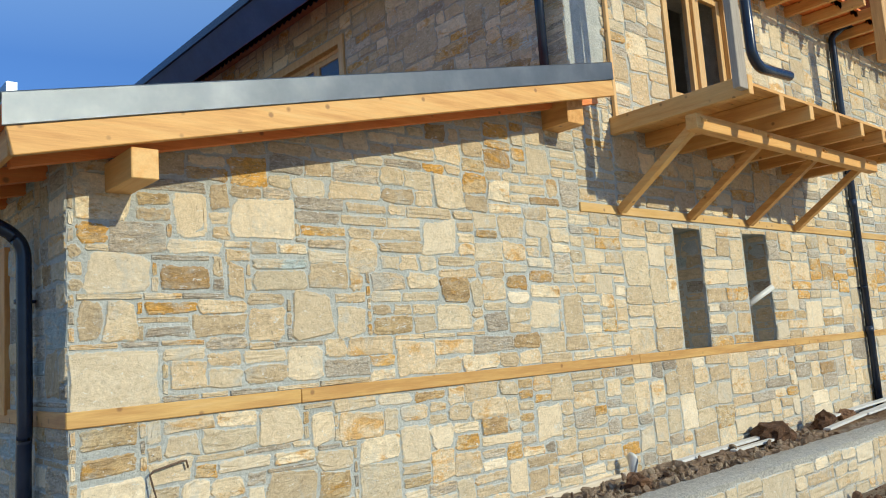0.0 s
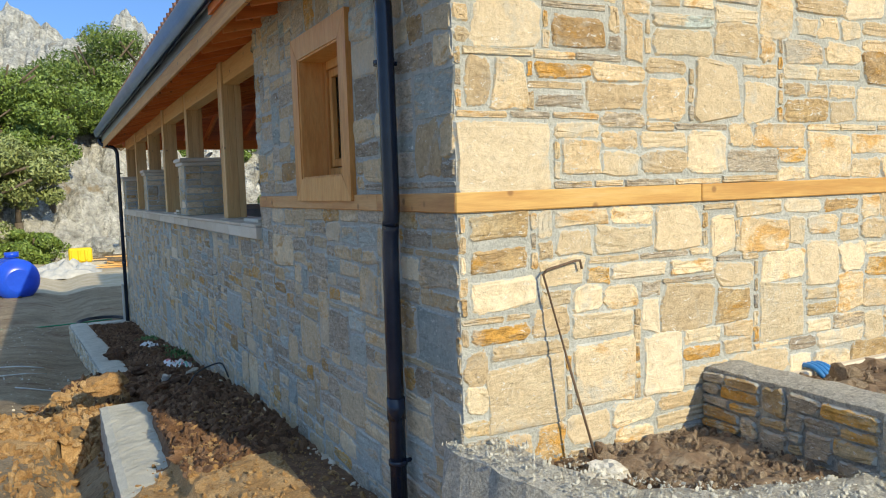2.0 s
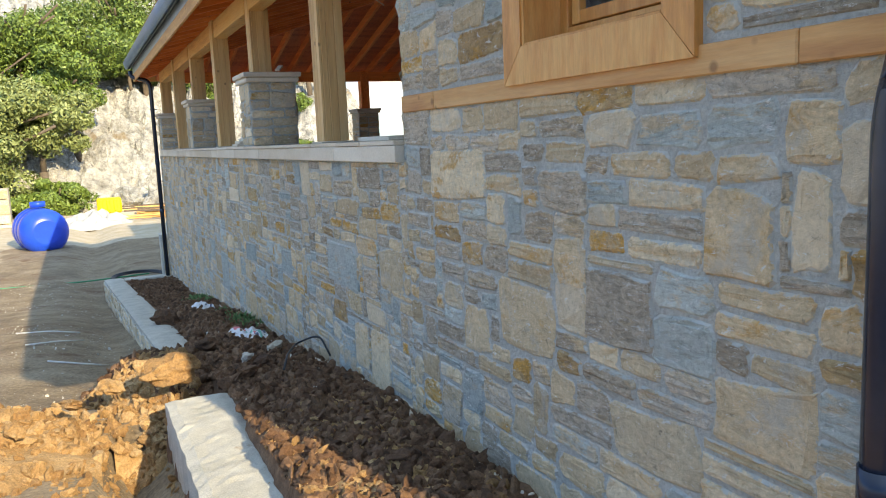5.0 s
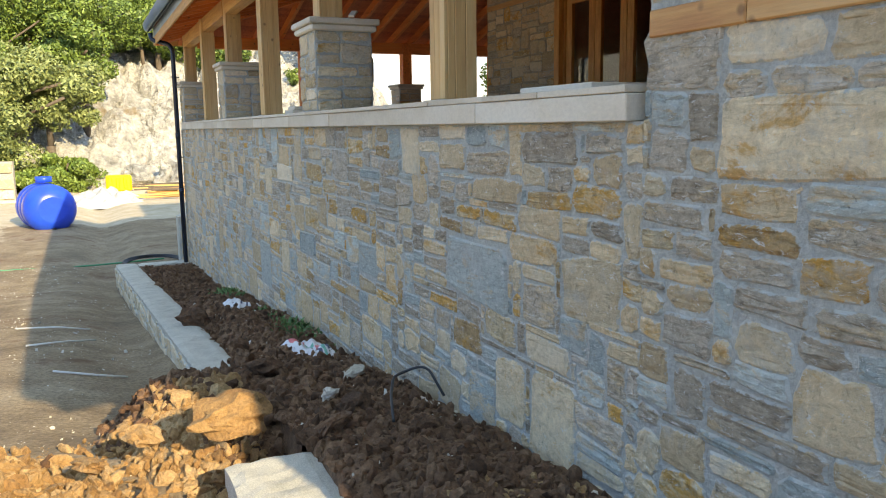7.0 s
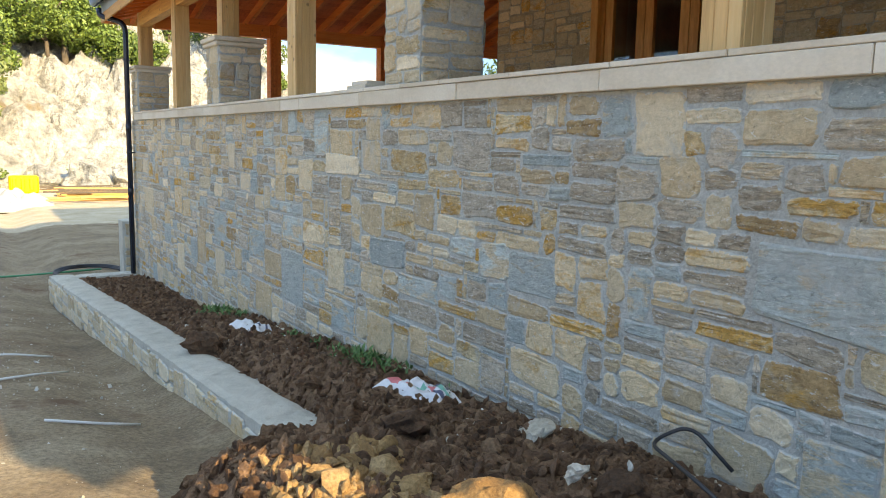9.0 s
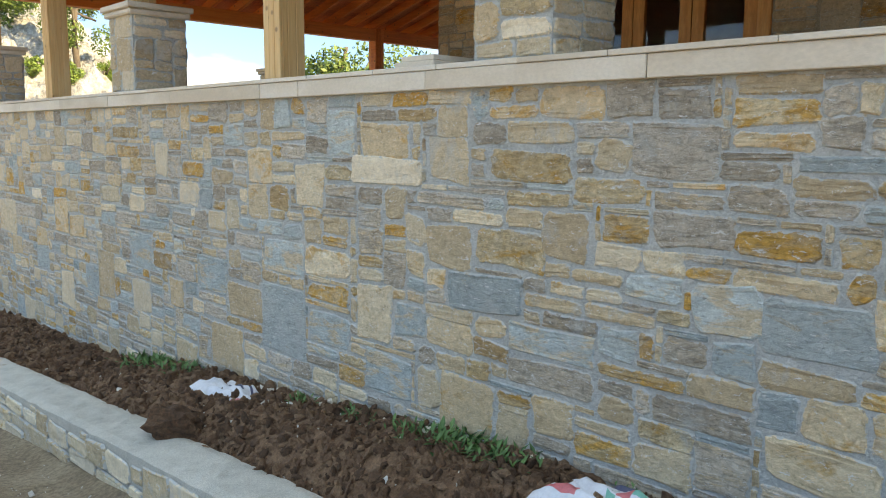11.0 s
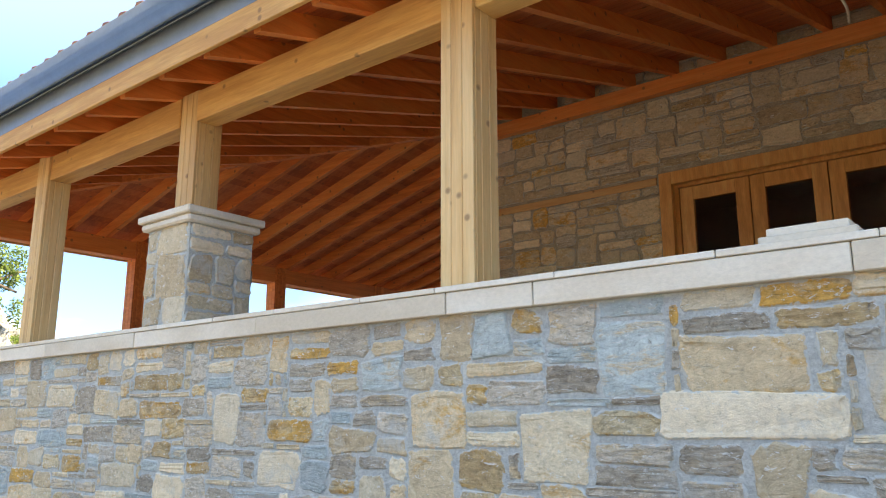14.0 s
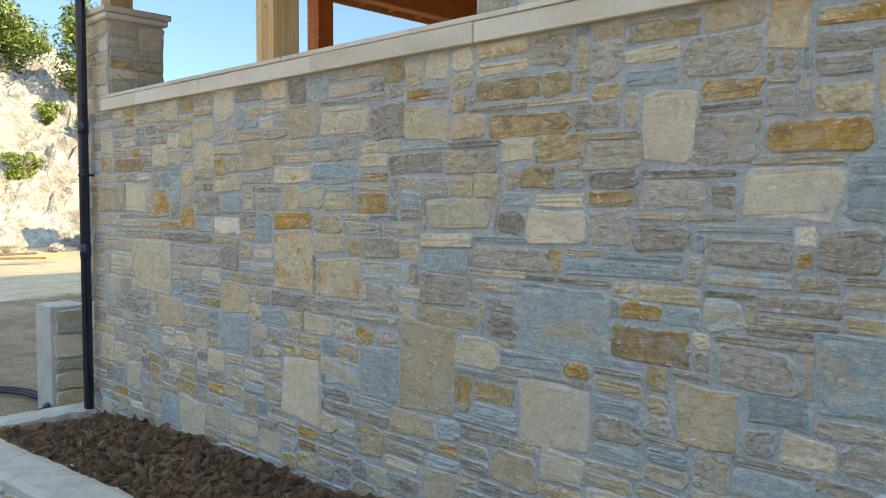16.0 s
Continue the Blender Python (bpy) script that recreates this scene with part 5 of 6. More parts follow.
def planters():
    a = obj("planter_kerb", rough_block(-0.03, 0.38, 2.6, 9.25, lambda y: -0.5, -1.6, 1), concrete, "broad rough concrete kerb of the planting bed", "kerb", kind="structure")
    b = obj("planter_kerb", rough_block(0.0, 0.36, 11.75, 21.75, lambda y: along(KERB, y), -2.4, 2, lean=lean), concrete, "rough concrete kerb faced with cream stones", "kerb", kind="structure")
    set_stones([(*q[:4], i % 2) for i, q in enumerate(lay(11.8, 21.7, -2.1, -0.9, lambda u, v: v < along(KERB, u) - 0.05 and v > along(KERB, u) - 0.42, 71, 1.0, cell=0.055))], lambda u, v, d: (lean(u) - 0.01 - d, u, v), True, b, lambda u, v: u < 18.5, 30000, 0.016)
    obj("planter_kerb", rough_block(0.28, 1.2, 21.45, 21.75, lambda y: -1.52, -2.4, 3), concrete, "concrete end kerb of the planting bed", "kerb", kind="structure")
    e = obj("garden_wall", rough_block(1.14, 1.5, 22.35, 22.75, lambda y: -0.72, -2.4, 4), concrete, "stub of a stone garden wall beyond the corner", "wall", kind="structure")
    set_stones(lay(1.16, 1.48, -1.9, -0.76, lambda u, v: True, 72, 1.0, cell=0.06), south(22.34), False, e, lambda u, v: True, 31000, 0.02)
    # sunny side: cross wall, long wall and the curved low wall
    c = obj("planter_wall", rough_block(2.64, 2.88, 3.125, S - 0.01, lambda y: 0.47, -0.4, 5, 0.05), gravel_concrete, "low cross wall of brown stones with rough cement top", "wall", kind="structure")
    set_stones([(*q[:4], 2 + i % 2) for i, q in enumerate(lay(3.22, S, 0.0, 0.44, lambda u, v: True, 73, 0.3, cell=0.03))], west(2.63), True, c, lambda u, v: True, 32000, 0.012)
    d = obj("planter_wall", rough_block(2.88, 14, 3.12, 3.42, lambda y: 0.47, -0.6, 6, 0.06), gravel_concrete, "long low planter wall of cream stones with rough cement top", "wall", kind="structure")
    set_stones([(*q[:4], i % 2) for i, q in enumerate(lay(2.66, 9, -0.2, 0.42, lambda u, v: True, 74, 1.0, cell=0.055))], south(3.115), False, d, lambda u, v: u < 7, 33000, 0.007)
    line = []
    for p, q in zip(CURVE, CURVE[1:]):
        line += [p + (q - p) * k / 8 for k in range(8)]
    line.append(CURVE[-1])
    bm = bmesh.new()
    rows = []
    for i, p in enumerate(line):
        t = (line[min(i + 1, len(line) - 1)] - line[max(i - 1, 0)]).normalized()
        s = Vector((-t.y, t.x))
        z = 0.29 - 0.09 * min(1, i / 16)
        row = []
        for k, (o, dz) in enumerate(((-0.16, -1.0), (-0.16, -0.2), (-0.14, -0.012), (-0.06, 0), (0.05, 0.0), (0.12, -0.012), (0.13, -0.5))):
            j = 0.022 * noise.noise((p.x * 9 + k, p.y * 9, k * 2.0))
            row.append(bm.verts.new((p.x + s.x * (o + j), p.y + s.y * (o + j), z + dz + j)))
        rows.append(row)
    for p, q in zip(rows, rows[1:]):
        for k in range(6):
            bm.faces.new((p[k], q[k], q[k + 1], p[k + 1]))
    bm.faces.new(rows[0])
    bm.faces.new(rows[-1][::-1])
    bmesh.ops.recalc_face_normals(bm, faces=bm.faces)
    f = obj("planter_wall", bm, gravel_concrete, "curved low planter wall with crumbly grey cement top", "wall", kind="structure")
    set_stones(lay(1.75, 2.66, -0.35, 0.13, lambda u, v: True, 75, 1.0, cell=0.05), lambda u, v, dd: (u, 3.43 - (u - 1.95) * 0.29 - dd, v), False, f, lambda u, v: True, 34000, 0.016)


def bump(x, y, s):
    return noise.noise((x * s, y * s, s))


def bed_height(x, y):
    """Top of the loose soil: the bed along the wall, the heap across the gap between the kerbs, and the dry heap outside."""
    z = ground_z(x, y) - 0.12
    if y > 11.7:
        k = min(1, max(0, (x - lean(y) - 0.33) / 0.35))
        z = along(KERB, y) - 0.05 + (along(SOIL, y) + 0.09 - along(KERB, y)) * k * k * (3 - 2 * k) if x > lean(y) + 0.15 else z
    elif x > (0.34 if y < 8.4 else 0.37):
        b = along(SOIL, y) + 0.05 * math.sin(math.pi * min(1, max(0, (x - 0.33) / 0.9)))
        if y < 8.4:
            b = max(b, -0.44 + 0.04 * bump(x, y, 1.7))
        z = max(z, b)
    elif x > -0.02:
        z = -0.62 if 7.6 < y < 9.3 else z if y > 9 else max(z, -0.53 + 0.1 * min(1, max(0, 7.3 + 0.5 * bump(x, y, 2.0) - y + 1.5 * (x - 0.2))) - 0.1 * max(0, 0.15 - x))
    h = -0.52 - 0.6 * ((x - 0.1) / 0.85) ** 2 - 0.45 * ((y - 10.45) / 1.35) ** 2
    d = -0.45 - 0.42 * ((x + 1.55) / 1.35) ** 2 - 0.4 * ((y - 9.15) / 1.5) ** 2
    if -0.45 < x < -0.03 and y < 9.3:
        d -= 0.6
    return max(z, h, d)


def bed_top(x, y):
    """The soil's surface with its lumps."""
    n = (0.03 * bump(x, y, 3.1) + 0.025 * bump(x, y, 7.0)) * (0.5 if x < 0.4 and y < 9 else 1) + 0.014 * bump(x, y, 13.0)
    if x < 0.5 and y < 11.5:
        n += 0.03 * bump(x, y, 5.5) + 0.02 * bump(x, y, 10.5)
    return bed_height(x, y) + n


def soil_sheet():
    bm = bmesh.new()
    nx, ny = 110, 480
    g = []
    for j in range(ny + 1):
        y = 2.9 + (21.44 - 2.9) * j / ny
        row = []
        for i in range(nx + 1):
            x = -3.2 + (1.243 + 3.2) * i / nx
            row.append(bm.verts.new((x, y, bed_top(x, y))))
        g.append(row)
    for a, b in zip(g, g[1:]):
        for i in range(nx):
            f = bm.faces.new((a[i], a[i + 1], b[i + 1], b[i]))
            c = f.calc_center_median()
            f.material_index = 1 if (c.x < -0.05 and c.y < 10.6) or (c.y < 7.2 + 0.5 * bump(c.x, c.y, 1.5) and c.x < 0.9) else 0
    bmesh.ops.delete(bm, geom=[v for v in bm.verts if v.co.z < ground_z(v.co.x, v.co.y) - 0.11], context="VERTS")
    obj("soil_bed", bm, [soil, soil_pale], "heaped loose red-brown soil along the wall", "soil", kind="structure")
    bm = bmesh.new()
    g = []
    for j in range(24):
        y = 3.2 + 1.22 * j / 23
        row = []
        for i in range(170):
            x = 1.4 + 11 * i / 169
            z = 0.14 if x < 2.75 else 0.33
            if x < 2.0:
                z -= 0.5 * max(0, 3.75 + (2.0 - x) * 0.5 - y)
            row.append(bm.verts.new((x, y, z + 0.04 * bump(x, y, 2.5) + 0.03 * bump(x, y, 8.0) + 0.02 * bump(x, y, 19.0))))
        g.append(row)
    for a, b in zip(g, g[1:]):
        for i in range(169):
            bm.faces.new((a[i], a[i + 1], b[i + 1], b[i]))
    bmesh.ops.delete(bm, geom=[v for v in bm.verts if v.co.x < 2.7 and v.co.y < 3.55 + max(0, 2.0 - v.co.x) * 0.9], context="VERTS")
    obj("soil_bed", bm, material("stony_soil", [(0.16, 0.1, 0.065), (0.25, 0.17, 0.11), (0.36, 0.29, 0.21)], 6, 0.97, 0.9, 40, 0.35, distance=0.02), "stony dry soil in the sunny planter", "soil", kind="structure")


def lump_template(seed, sub):
    bm = bmesh.new()
    bmesh.ops.create_icosphere(bm, subdivisions=sub, radius=1)
    r = random.Random(seed)
    sq = Vector((r.uniform(0.75, 1.25), r.uniform(0.7, 1.1), r.uniform(0.5, 0.85)))
    cuts = [(Vector((r.uniform(-1, 1), r.uniform(-1, 1), r.uniform(-0.6, 1))).normalized(), r.uniform(0.5, 0.8)) for _ in range(6)]
    for v in bm.verts:
        for n, d in cuts:
            k = v.co.dot(n) - d
            if k > 0:
                v.co -= n * k
        v.co *= 1 + 0.3 * noise.noise(v.co * 2.2 + Vector((seed, 0, 0))) + 0.3 * noise.noise(v.co * 4.5 + Vector((seed, 3, 0)))
        v.co = Vector((v.co.x * sq.x, v.co.y * sq.y, v.co.z * sq.z))
    vs = [v.co.copy() for v in bm.verts]
    bm.verts.index_update()
    fs = [tuple(v.index for v in f.verts) for f in bm.faces]
    bm.free()
    return vs, fs


SMALL = [lump_template(i, 1) for i in range(8)]
MEDIUM = [lump_template(40 + i, 2) for i in range(8)]
LARGE = [lump_template(20 + i, 3) for i in range(6)]


def lumps(name, spots, mat, label, templates=SMALL):
    """Loose clods or stones, joined: spots are (x, y, z, radius)."""
    r = random.Random(len(spots))
    V, F = [], []
    for x, y, z, s in spots:
        vs, fs = r.choice(MEDIUM if s > 0.045 else templates)
        m = Matrix.Translation((x, y, z)) @ Euler((r.uniform(0, 6.3), r.uniform(0, 6.3), r.uniform(0, 6.3))).to_matrix().to_4x4() @ Matrix.Diagonal((s * r.uniform(0.5, 1.5), s * r.uniform(0.6, 1.2), s * r.uniform(0.45, 1.0), 1))
        o = len(V)
        V += [m @ v for v in vs]
        F += [tuple(k + o for k in f) for f in fs]
    me = bpy.data.meshes.new(name)
    me.from_pydata(V, [], F)
    me.materials.append(mat)
    return tagged(new(name, me), label, "soil", kind="stuff")


def rock(x, y, z, s, mat, seed, label, squash=1.0):
    vs, fs = LARGE[seed % len(LARGE)]
    me = bpy.data.meshes.new("rock")
    me.from_pydata([Vector((v.x * s, v.y * s, v.z * s * squash)) for v in vs], [], fs)
    me.materials.append(mat)
    o = new("rock", me)
    o.matrix_world = pose(x, y, z, seed * 13 % 30, seed * 7 % 25, seed * 57)
    return tagged(o, label, "rock", "loose rocks in the bed")


def top(x, y):
    return max(bed_top(x, y), ground_z(x, y))


def spread(n, x0, x1, y0, y1, s0, s1, seed, height, keep=lambda x, y: True, power=13):
    r = random.Random(seed)
    out = []
    while len(out) < n:
        x, y = r.uniform(x0, x1), r.uniform(y0, y1)
        if keep(x, y):
            s = s0 + (s1 - s0) * r.random() ** power
            out.append((x, y, height(x, y) + 0.05 * s, s))
    return out


planters()
soil_sheet()
r = random.Random(61)
crumbs = []
for p, q in zip(CURVE, CURVE[1:]):
    t = (q - p).normalized()
    for _ in range(int(620 * (q - p).length)):
        c = p.lerp(q, r.random()) + Vector((-t.y, t.x)) * r.uniform(-0.15, 0.12)
        crumbs.append((c.x, c.y, 0.2 + 0.09 * max(0, min(1, (c.y - 3.6) / 0.5)) + 0.004, 0.004 + 0.012 * r.random() ** 4))
lumps("cement_crumbs", crumbs, concrete, "crumbs of grey cement and pebbles on the low wall")
lumps("soil_clods", spread(15000, 0.34, 1.2, 6.5, 21.3, 0.01, 0.055, 1, bed_top, lambda x, y: y < 11.7 or x > lean(y) + 0.34, 2.6), soil, "dark red-brown soil clods of many sizes")
lumps("soil_clods", spread(5000, -0.9, 0.6, 9.7, 12.0, 0.007, 0.07, 2, bed_top, lambda x, y: y > 10.3 or x > 0, 6), soil, "dark red-brown soil clods heaped between the kerbs")
lumps("dry_clods", spread(14000, -2.8, -0.05, 4.0, 10.8, 0.005, 0.07, 3, top, power=9), soil_pale, "dry orange earth clods in sunlight")
lumps("dry_clods", spread(5000, 0.0, 1.15, 5.0, 8.3, 0.004, 0.035, 4, bed_top, power=10), soil_pale, "crumbs of dry earth on the kerb")
lumps("dry_clods", spread(2600, -1.3, 0.25, 9.0, 10.6, 0.012, 0.075, 14, bed_top, lambda x, y: x < 0 or y > 9.4, 3), soil_pale, "dry orange clods heaped at the end of the kerb")
lumps("pale_stones", spread(420, 0.36, 1.2, 8.5, 21.3, 0.01, 0.035, 5, bed_top), rubble, "small pale stones in the soil")
lumps("yard_gravel", spread(3200, -3.5, 0.0, 9.5, 24, 0.005, 0.028, 6, lambda x, y: ground_z(x, y) + 0.0, lambda x, y: bed_height(x, y) < ground_z(x, y)), rubble, "scattered gravel on the yard")
lumps("planter_stones", spread(4000, 1.6, 2.62, 3.62, 4.38, 0.003, 0.04, 7, lambda x, y: 0.15), material("stony_clod", [(0.2, 0.13, 0.085), (0.3, 0.21, 0.14), (0.38, 0.29, 0.2)], 6, 0.97, 1.0, 90, 0.4, per_piece=0.5, distance=0.02), "stony clods in the sunny planter")
lumps("planter_stones", spread(6000, 2.95, 9, 3.45, 4.2, 0.005, 0.08, 8, lambda x, y: 0.34), bpy.data.materials["stony_clod"], "reddish stony clods along the sunny wall")
lumps("front_clods", spread(2200, 2.2, 8, 1.4, 3.05, 0.008, 0.1, 9, lambda x, y: ground_z(x, y) + 0.02), soil, "turned soil before the planter wall")
for i, (x, y, z, s, mt) in enumerate(((0.07, 9.5, -0.37, 0.17, soil_pale), (-0.35, 9.75, -0.5, 0.1, soil_pale), (-0.6, 9.5, -0.5, 0.09, soil_pale), (0.72, 9.6, -0.44, 0.09, soil), (0.5, 9.3, -0.42, 0.1, soil), (0.9, 9.1, -0.42, 0.08, soil), (0.45, 14.3, -1.0, 0.15, soil), (0.55, 12.2, -0.76, 0.09, soil), (0.8, 11.6, -0.7, 0.1, soil), (0.5, 10.8, -0.55, 0.11, soil), (0.95, 10.4, -0.55, 0.09, rubble), (0.62, 9.75, -0.42, 0.05, rubble), (1.75, 4.05, 0.17, 0.08, rubble), (-0.9, 9.0, -0.46, 0.07, soil_pale))):
    rock(x, y, z, s, mt, i, ("dry orange earth boulder at the end of the kerb", "pale angular stone in the bed")[mt is rubble] if mt is not soil else "dark earthy rock half buried in the bed", 0.85)


# ---- small things by the walls ----
def rebar():
    t = empty("bent_rebar", (1.7, 4.3, 0.2), "rusty bent reinforcing bar leaning on the sunlit wall", "rebar")
    wpart("bar", tube(bmesh.new(), [(1.82, 4.2, 0.1), (1.73, 4.28, 0.55), (1.64, 4.36, 1.01), (1.66, 4.362, 1.03), (1.82, 4.368, 1.06), (1.85, 4.37, 1.06), (1.86, 4.37, 1.02)], 0.006, 8), rust, t)


rebar()
obj("drain_stub", tube(bmesh.new(), [(5.84, 4.25, 0.25), (5.84, 4.25, 0.5), (5.845, 4.25, 0.501)], 0.055, 18), plastic_white, "white plastic drain stub standing in the soil", "pipe")
blue_plastic = material("blue_polythene", [(0.005, 0.06, 0.55), (0.008, 0.09, 0.68)], 2, 0.3, 0.03, 10, 0.05)
yellow_plastic = material("yellow_plastic", [(0.75, 0.5, 0.01), (0.85, 0.6, 0.02)], 2, 0.45, 0.03, 10, 0.05)
black_hose = material("black_hose", [(0.02, 0.02, 0.022), (0.035, 0.035, 0.04)], 5, 0.5, 0.1, 30, 0.1)
hose_blue = material("blue_hose", [(0.02, 0.16, 0.42), (0.03, 0.22, 0.55)], 5, 0.4, 0.1, 30, 0.1)
h = empty("blue_conduits", (3.44, 4.32, 0.28), "bundle of blue conduits coming out of the wall", "conduit")
for i in range(4):
    wpart("conduit", tube(bmesh.new(), bend([(3.38 + 0.03 * i, 4.45, 0.36), (3.39 + 0.032 * i, 4.33, 0.37), (3.44 + 0.04 * i, 4.22, 0.22)], 0.06), 0.014, 8), hose_blue, h)
for a, b, w in (((6.6, 4.28, 0.36), (8.1, 4.22, 0.4), 0.09), ((7.3, 4.1, 0.37), (8.0, 4.05, 0.39), 0.07), ((9.6, 4.2, 0.42), (12.2, 4.1, 0.5), 0.1), ((10.2, 3.95, 0.42), (13, 3.9, 0.52), 0.12), ((9.0, 3.9, 0.38), (11.6, 4.02, 0.46), 0.08)):
    obj("white_batten", bar(bmesh.new(), a, b, w, 0.025, 0.003), plastic_white, "discarded white plastic trim lying on the soil", "trim strip", "discarded trim strips")
obj("skirting_mortar", bar(bmesh.new(), (2.9, 4.37, 0.31), (6.0, 4.37, 0.34), 0.06, 0.05, 0.01), cap_stone_mat, "pale strip of mortar along the wall foot", "mortar", kind="structure")
for i, (x, y, s) in enumerate(((8.25, 4.15, 0.2), (8.45, 4.2, 0.15), (9.5, 4.15, 0.16), (10.1, 4.1, 0.12), (5.4, 3.9, 0.12))):
    rock(x, y, 0.34 + s * 0.4, s, soil, 3 + i, "brown rock lying by the sunlit wall")


def bag(x, y, z, w, d, h, rot, seed, prints):
    """A crumpled woven sack with printed marks."""
    bm = bmesh.new()
    n = 30
    rows = []
    for j in range(n + 1):
        row = []
        for i in range(n + 1):
            u, v = i / n * 2 - 1, j / n * 2 - 1
            e = max(0, 1 - abs(u) ** 3) * max(0, 1 - abs(v) ** 3)
            c = noise.noise((u * 2.2 + seed, v * 2.2, 0)) * 0.35 + noise.noise((u * 5 + seed, v * 5, 3)) * 0.2
            row.append(bm.verts.new((w * (u + 0.08 * noise.noise((v * 2, seed, 1))), d * (v + 0.1 * noise.noise((u * 2, seed, 7))), h * (e ** 0.5) * (0.75 + c) + 0.02 * c)))
        rows.append(row)
    for a, b in zip(rows, rows[1:]):
        for i in range(n):
            f = bm.faces.new((a[i], a[i + 1], b[i + 1], b[i]))
            f.smooth = True
            u, v = (i + 0.5) / n, rows.index(a) / n
            for k, (u0, u1, v0, v1) in enumerate(prints):
                if u0 < u < u1 and v0 < v < v1:
                    f.material_index = 1 + k % 3
    white = material("woven_sack", [(0.55, 0.55, 0.56), (0.68, 0.68, 0.69), (0.75, 0.75, 0.76)], 8, 0.6, 0.3, 60, 0.1)
    red = material("sack_print_red", [(0.6, 0.12, 0.12), (0.7, 0.2, 0.2)], 9, 0.6, 0.3, 60, 0.2)
    dark = material("sack_print_dark", [(0.06, 0.07, 0.12), (0.12, 0.13, 0.2)], 9, 0.6, 0.3, 60, 0.2)
    green = material("sack_print_green", [(0.1, 0.4, 0.3), (0.2, 0.5, 0.4)], 9, 0.6, 0.3, 60, 0.2)
    o = obj("cement_sack", bm, [white, red, dark, green], "crumpled white woven sack with red and dark print on the soil", "sack", "empty sacks")
    o.matrix_world = pose(x, y, z, 0, 12, rot)


bag(0.98, 11.5, -0.74, 0.17, 0.3, 0.13, 5, 2, ((0.1, 0.4, 0.62, 0.85), (0.75, 0.88, 0.3, 0.66), (0.3, 0.5, 0.45, 0.52), (0.5, 0.7, 0.36, 0.44), (0.45, 0.52, 0.12, 0.34), (0.58, 0.62, 0.1, 0.36), (0.35, 0.38, 0.1, 0.3)))
bag(0.95, 14.5, -1.03, 0.16, 0.42, 0.15, -4, 9, ((0.1, 0.22, 0.1, 0.25), (0.6, 0.68, 0.2, 0.7), (0.9, 0.95, 0.1, 0.2), (0.05, 0.1, 0.6, 0.62), (0.4, 0.47, 0.3, 0.6)))
r = random.Random(5)
leaf_weed = material("weed_leaf", [(0.05, 0.12, 0.03), (0.09, 0.19, 0.05), (0.14, 0.25, 0.08)], 8, 0.6, 0.2, 50, 0.2, per_piece=0.5)


def weed(x, y, z, s, n, seed):
    q = random.Random(seed)
    bm = bmesh.new()
    for _ in range(n):
        a, t, l = q.uniform(0, 6.283), q.uniform(0.3, 1.2), s * q.uniform(0.5, 1)
        b = Vector((x + q.gauss(0, s * 0.6), y + q.gauss(0, s * 0.9), z))
        d = Vector((math.cos(a) * math.sin(t), math.sin(a) * math.sin(t), math.cos(t)))
        w = d.cross(Vector((0, 0, 1))).normalized() * l * 0.13
        p = [b, b + d * l * 0.5 + w, b + d * l - Vector((0, 0, l * 0.15)), b + d * l * 0.5 - w]
        bm.faces.new([bm.verts.new(c) for c in p])
    obj("weed", bm, leaf_weed, "green leafy weeds growing at the wall foot", "weed", "weeds at the wall foot", "stuff")


for i, (y, s, n) in enumerate(((12.15, 0.11, 90), (12.45, 0.13, 120), (12.8, 0.1, 70), (13.3, 0.08, 50), (15.6, 0.12, 90), (16.0, 0.13, 120), (16.4, 0.12, 90), (13.9, 0.07, 40), (11.45, 0.06, 30))):
    weed(1.1, y, along(SOIL, y) + 0.05, s * 0.95, n, i)
for y0, y1, z in ((8.6, 10.5, 0), (12.0, 14.5, 0), (5.2, 8.4, 0)):
    spots = spread(70, 1.14, 1.23, y0, y1, 0.015, 0.05, int(y0 * 7), bed_height)
    lumps("mortar_droppings", spots, plastic_white if y0 < 1 else cap_stone_mat, "pale mortar droppings along the wall foot")
obj("black_cable", tube(bmesh.new(), bend([(0.75, 9.1, -0.38), (0.85, 9.4, -0.36), (1.0, 9.75, -0.38), (1.18, 9.7, -0.32), (1.2, 9.5, -0.45)], 0.08), 0.008, 8), black_hose, "short black cable sticking out of the soil", "cable")
for i, (y, n) in enumerate(((13.02, 2),)):
    for k in range(n):
        obj("spare_slab", box(bmesh.new(), 1.24 + 0.03 * k, 1.58, 12.83 + 0.03 * k, 13.14 - 0.02 * k, 1.158 + 0.032 * k, 1.188 + 0.032 * k, 0.004), cap_stone_mat, "loose limestone slab lying on the coping", "slab", "loose slabs on the coping")
obj("spare_slab", box(bmesh.new(), 1.3, 1.62, 8.3, 8.85, 1.158, 1.186, 0.004), cap_stone_mat, "loose limestone slab lying on the coping", "slab", "loose slabs on the coping")
obj("rope_end", tube(bmesh.new(), bend([(3.0, 13.2, 3.1), (3.02, 13.15, 2.95), (3.1, 13.1, 2.85), (3.2, 13.12, 2.8)], 0.08), 0.008, 6), cap_stone_mat, "loose pale string hanging from a rafter", "string")
obj("cap_chip", bar(bmesh.new(), (1.55, 12.0, 1.915), (1.62, 12.12, 1.97), 0.05, 0.02, 0.002), cap_stone_mat, "small stone chip lying on a pillar cap", "chip")


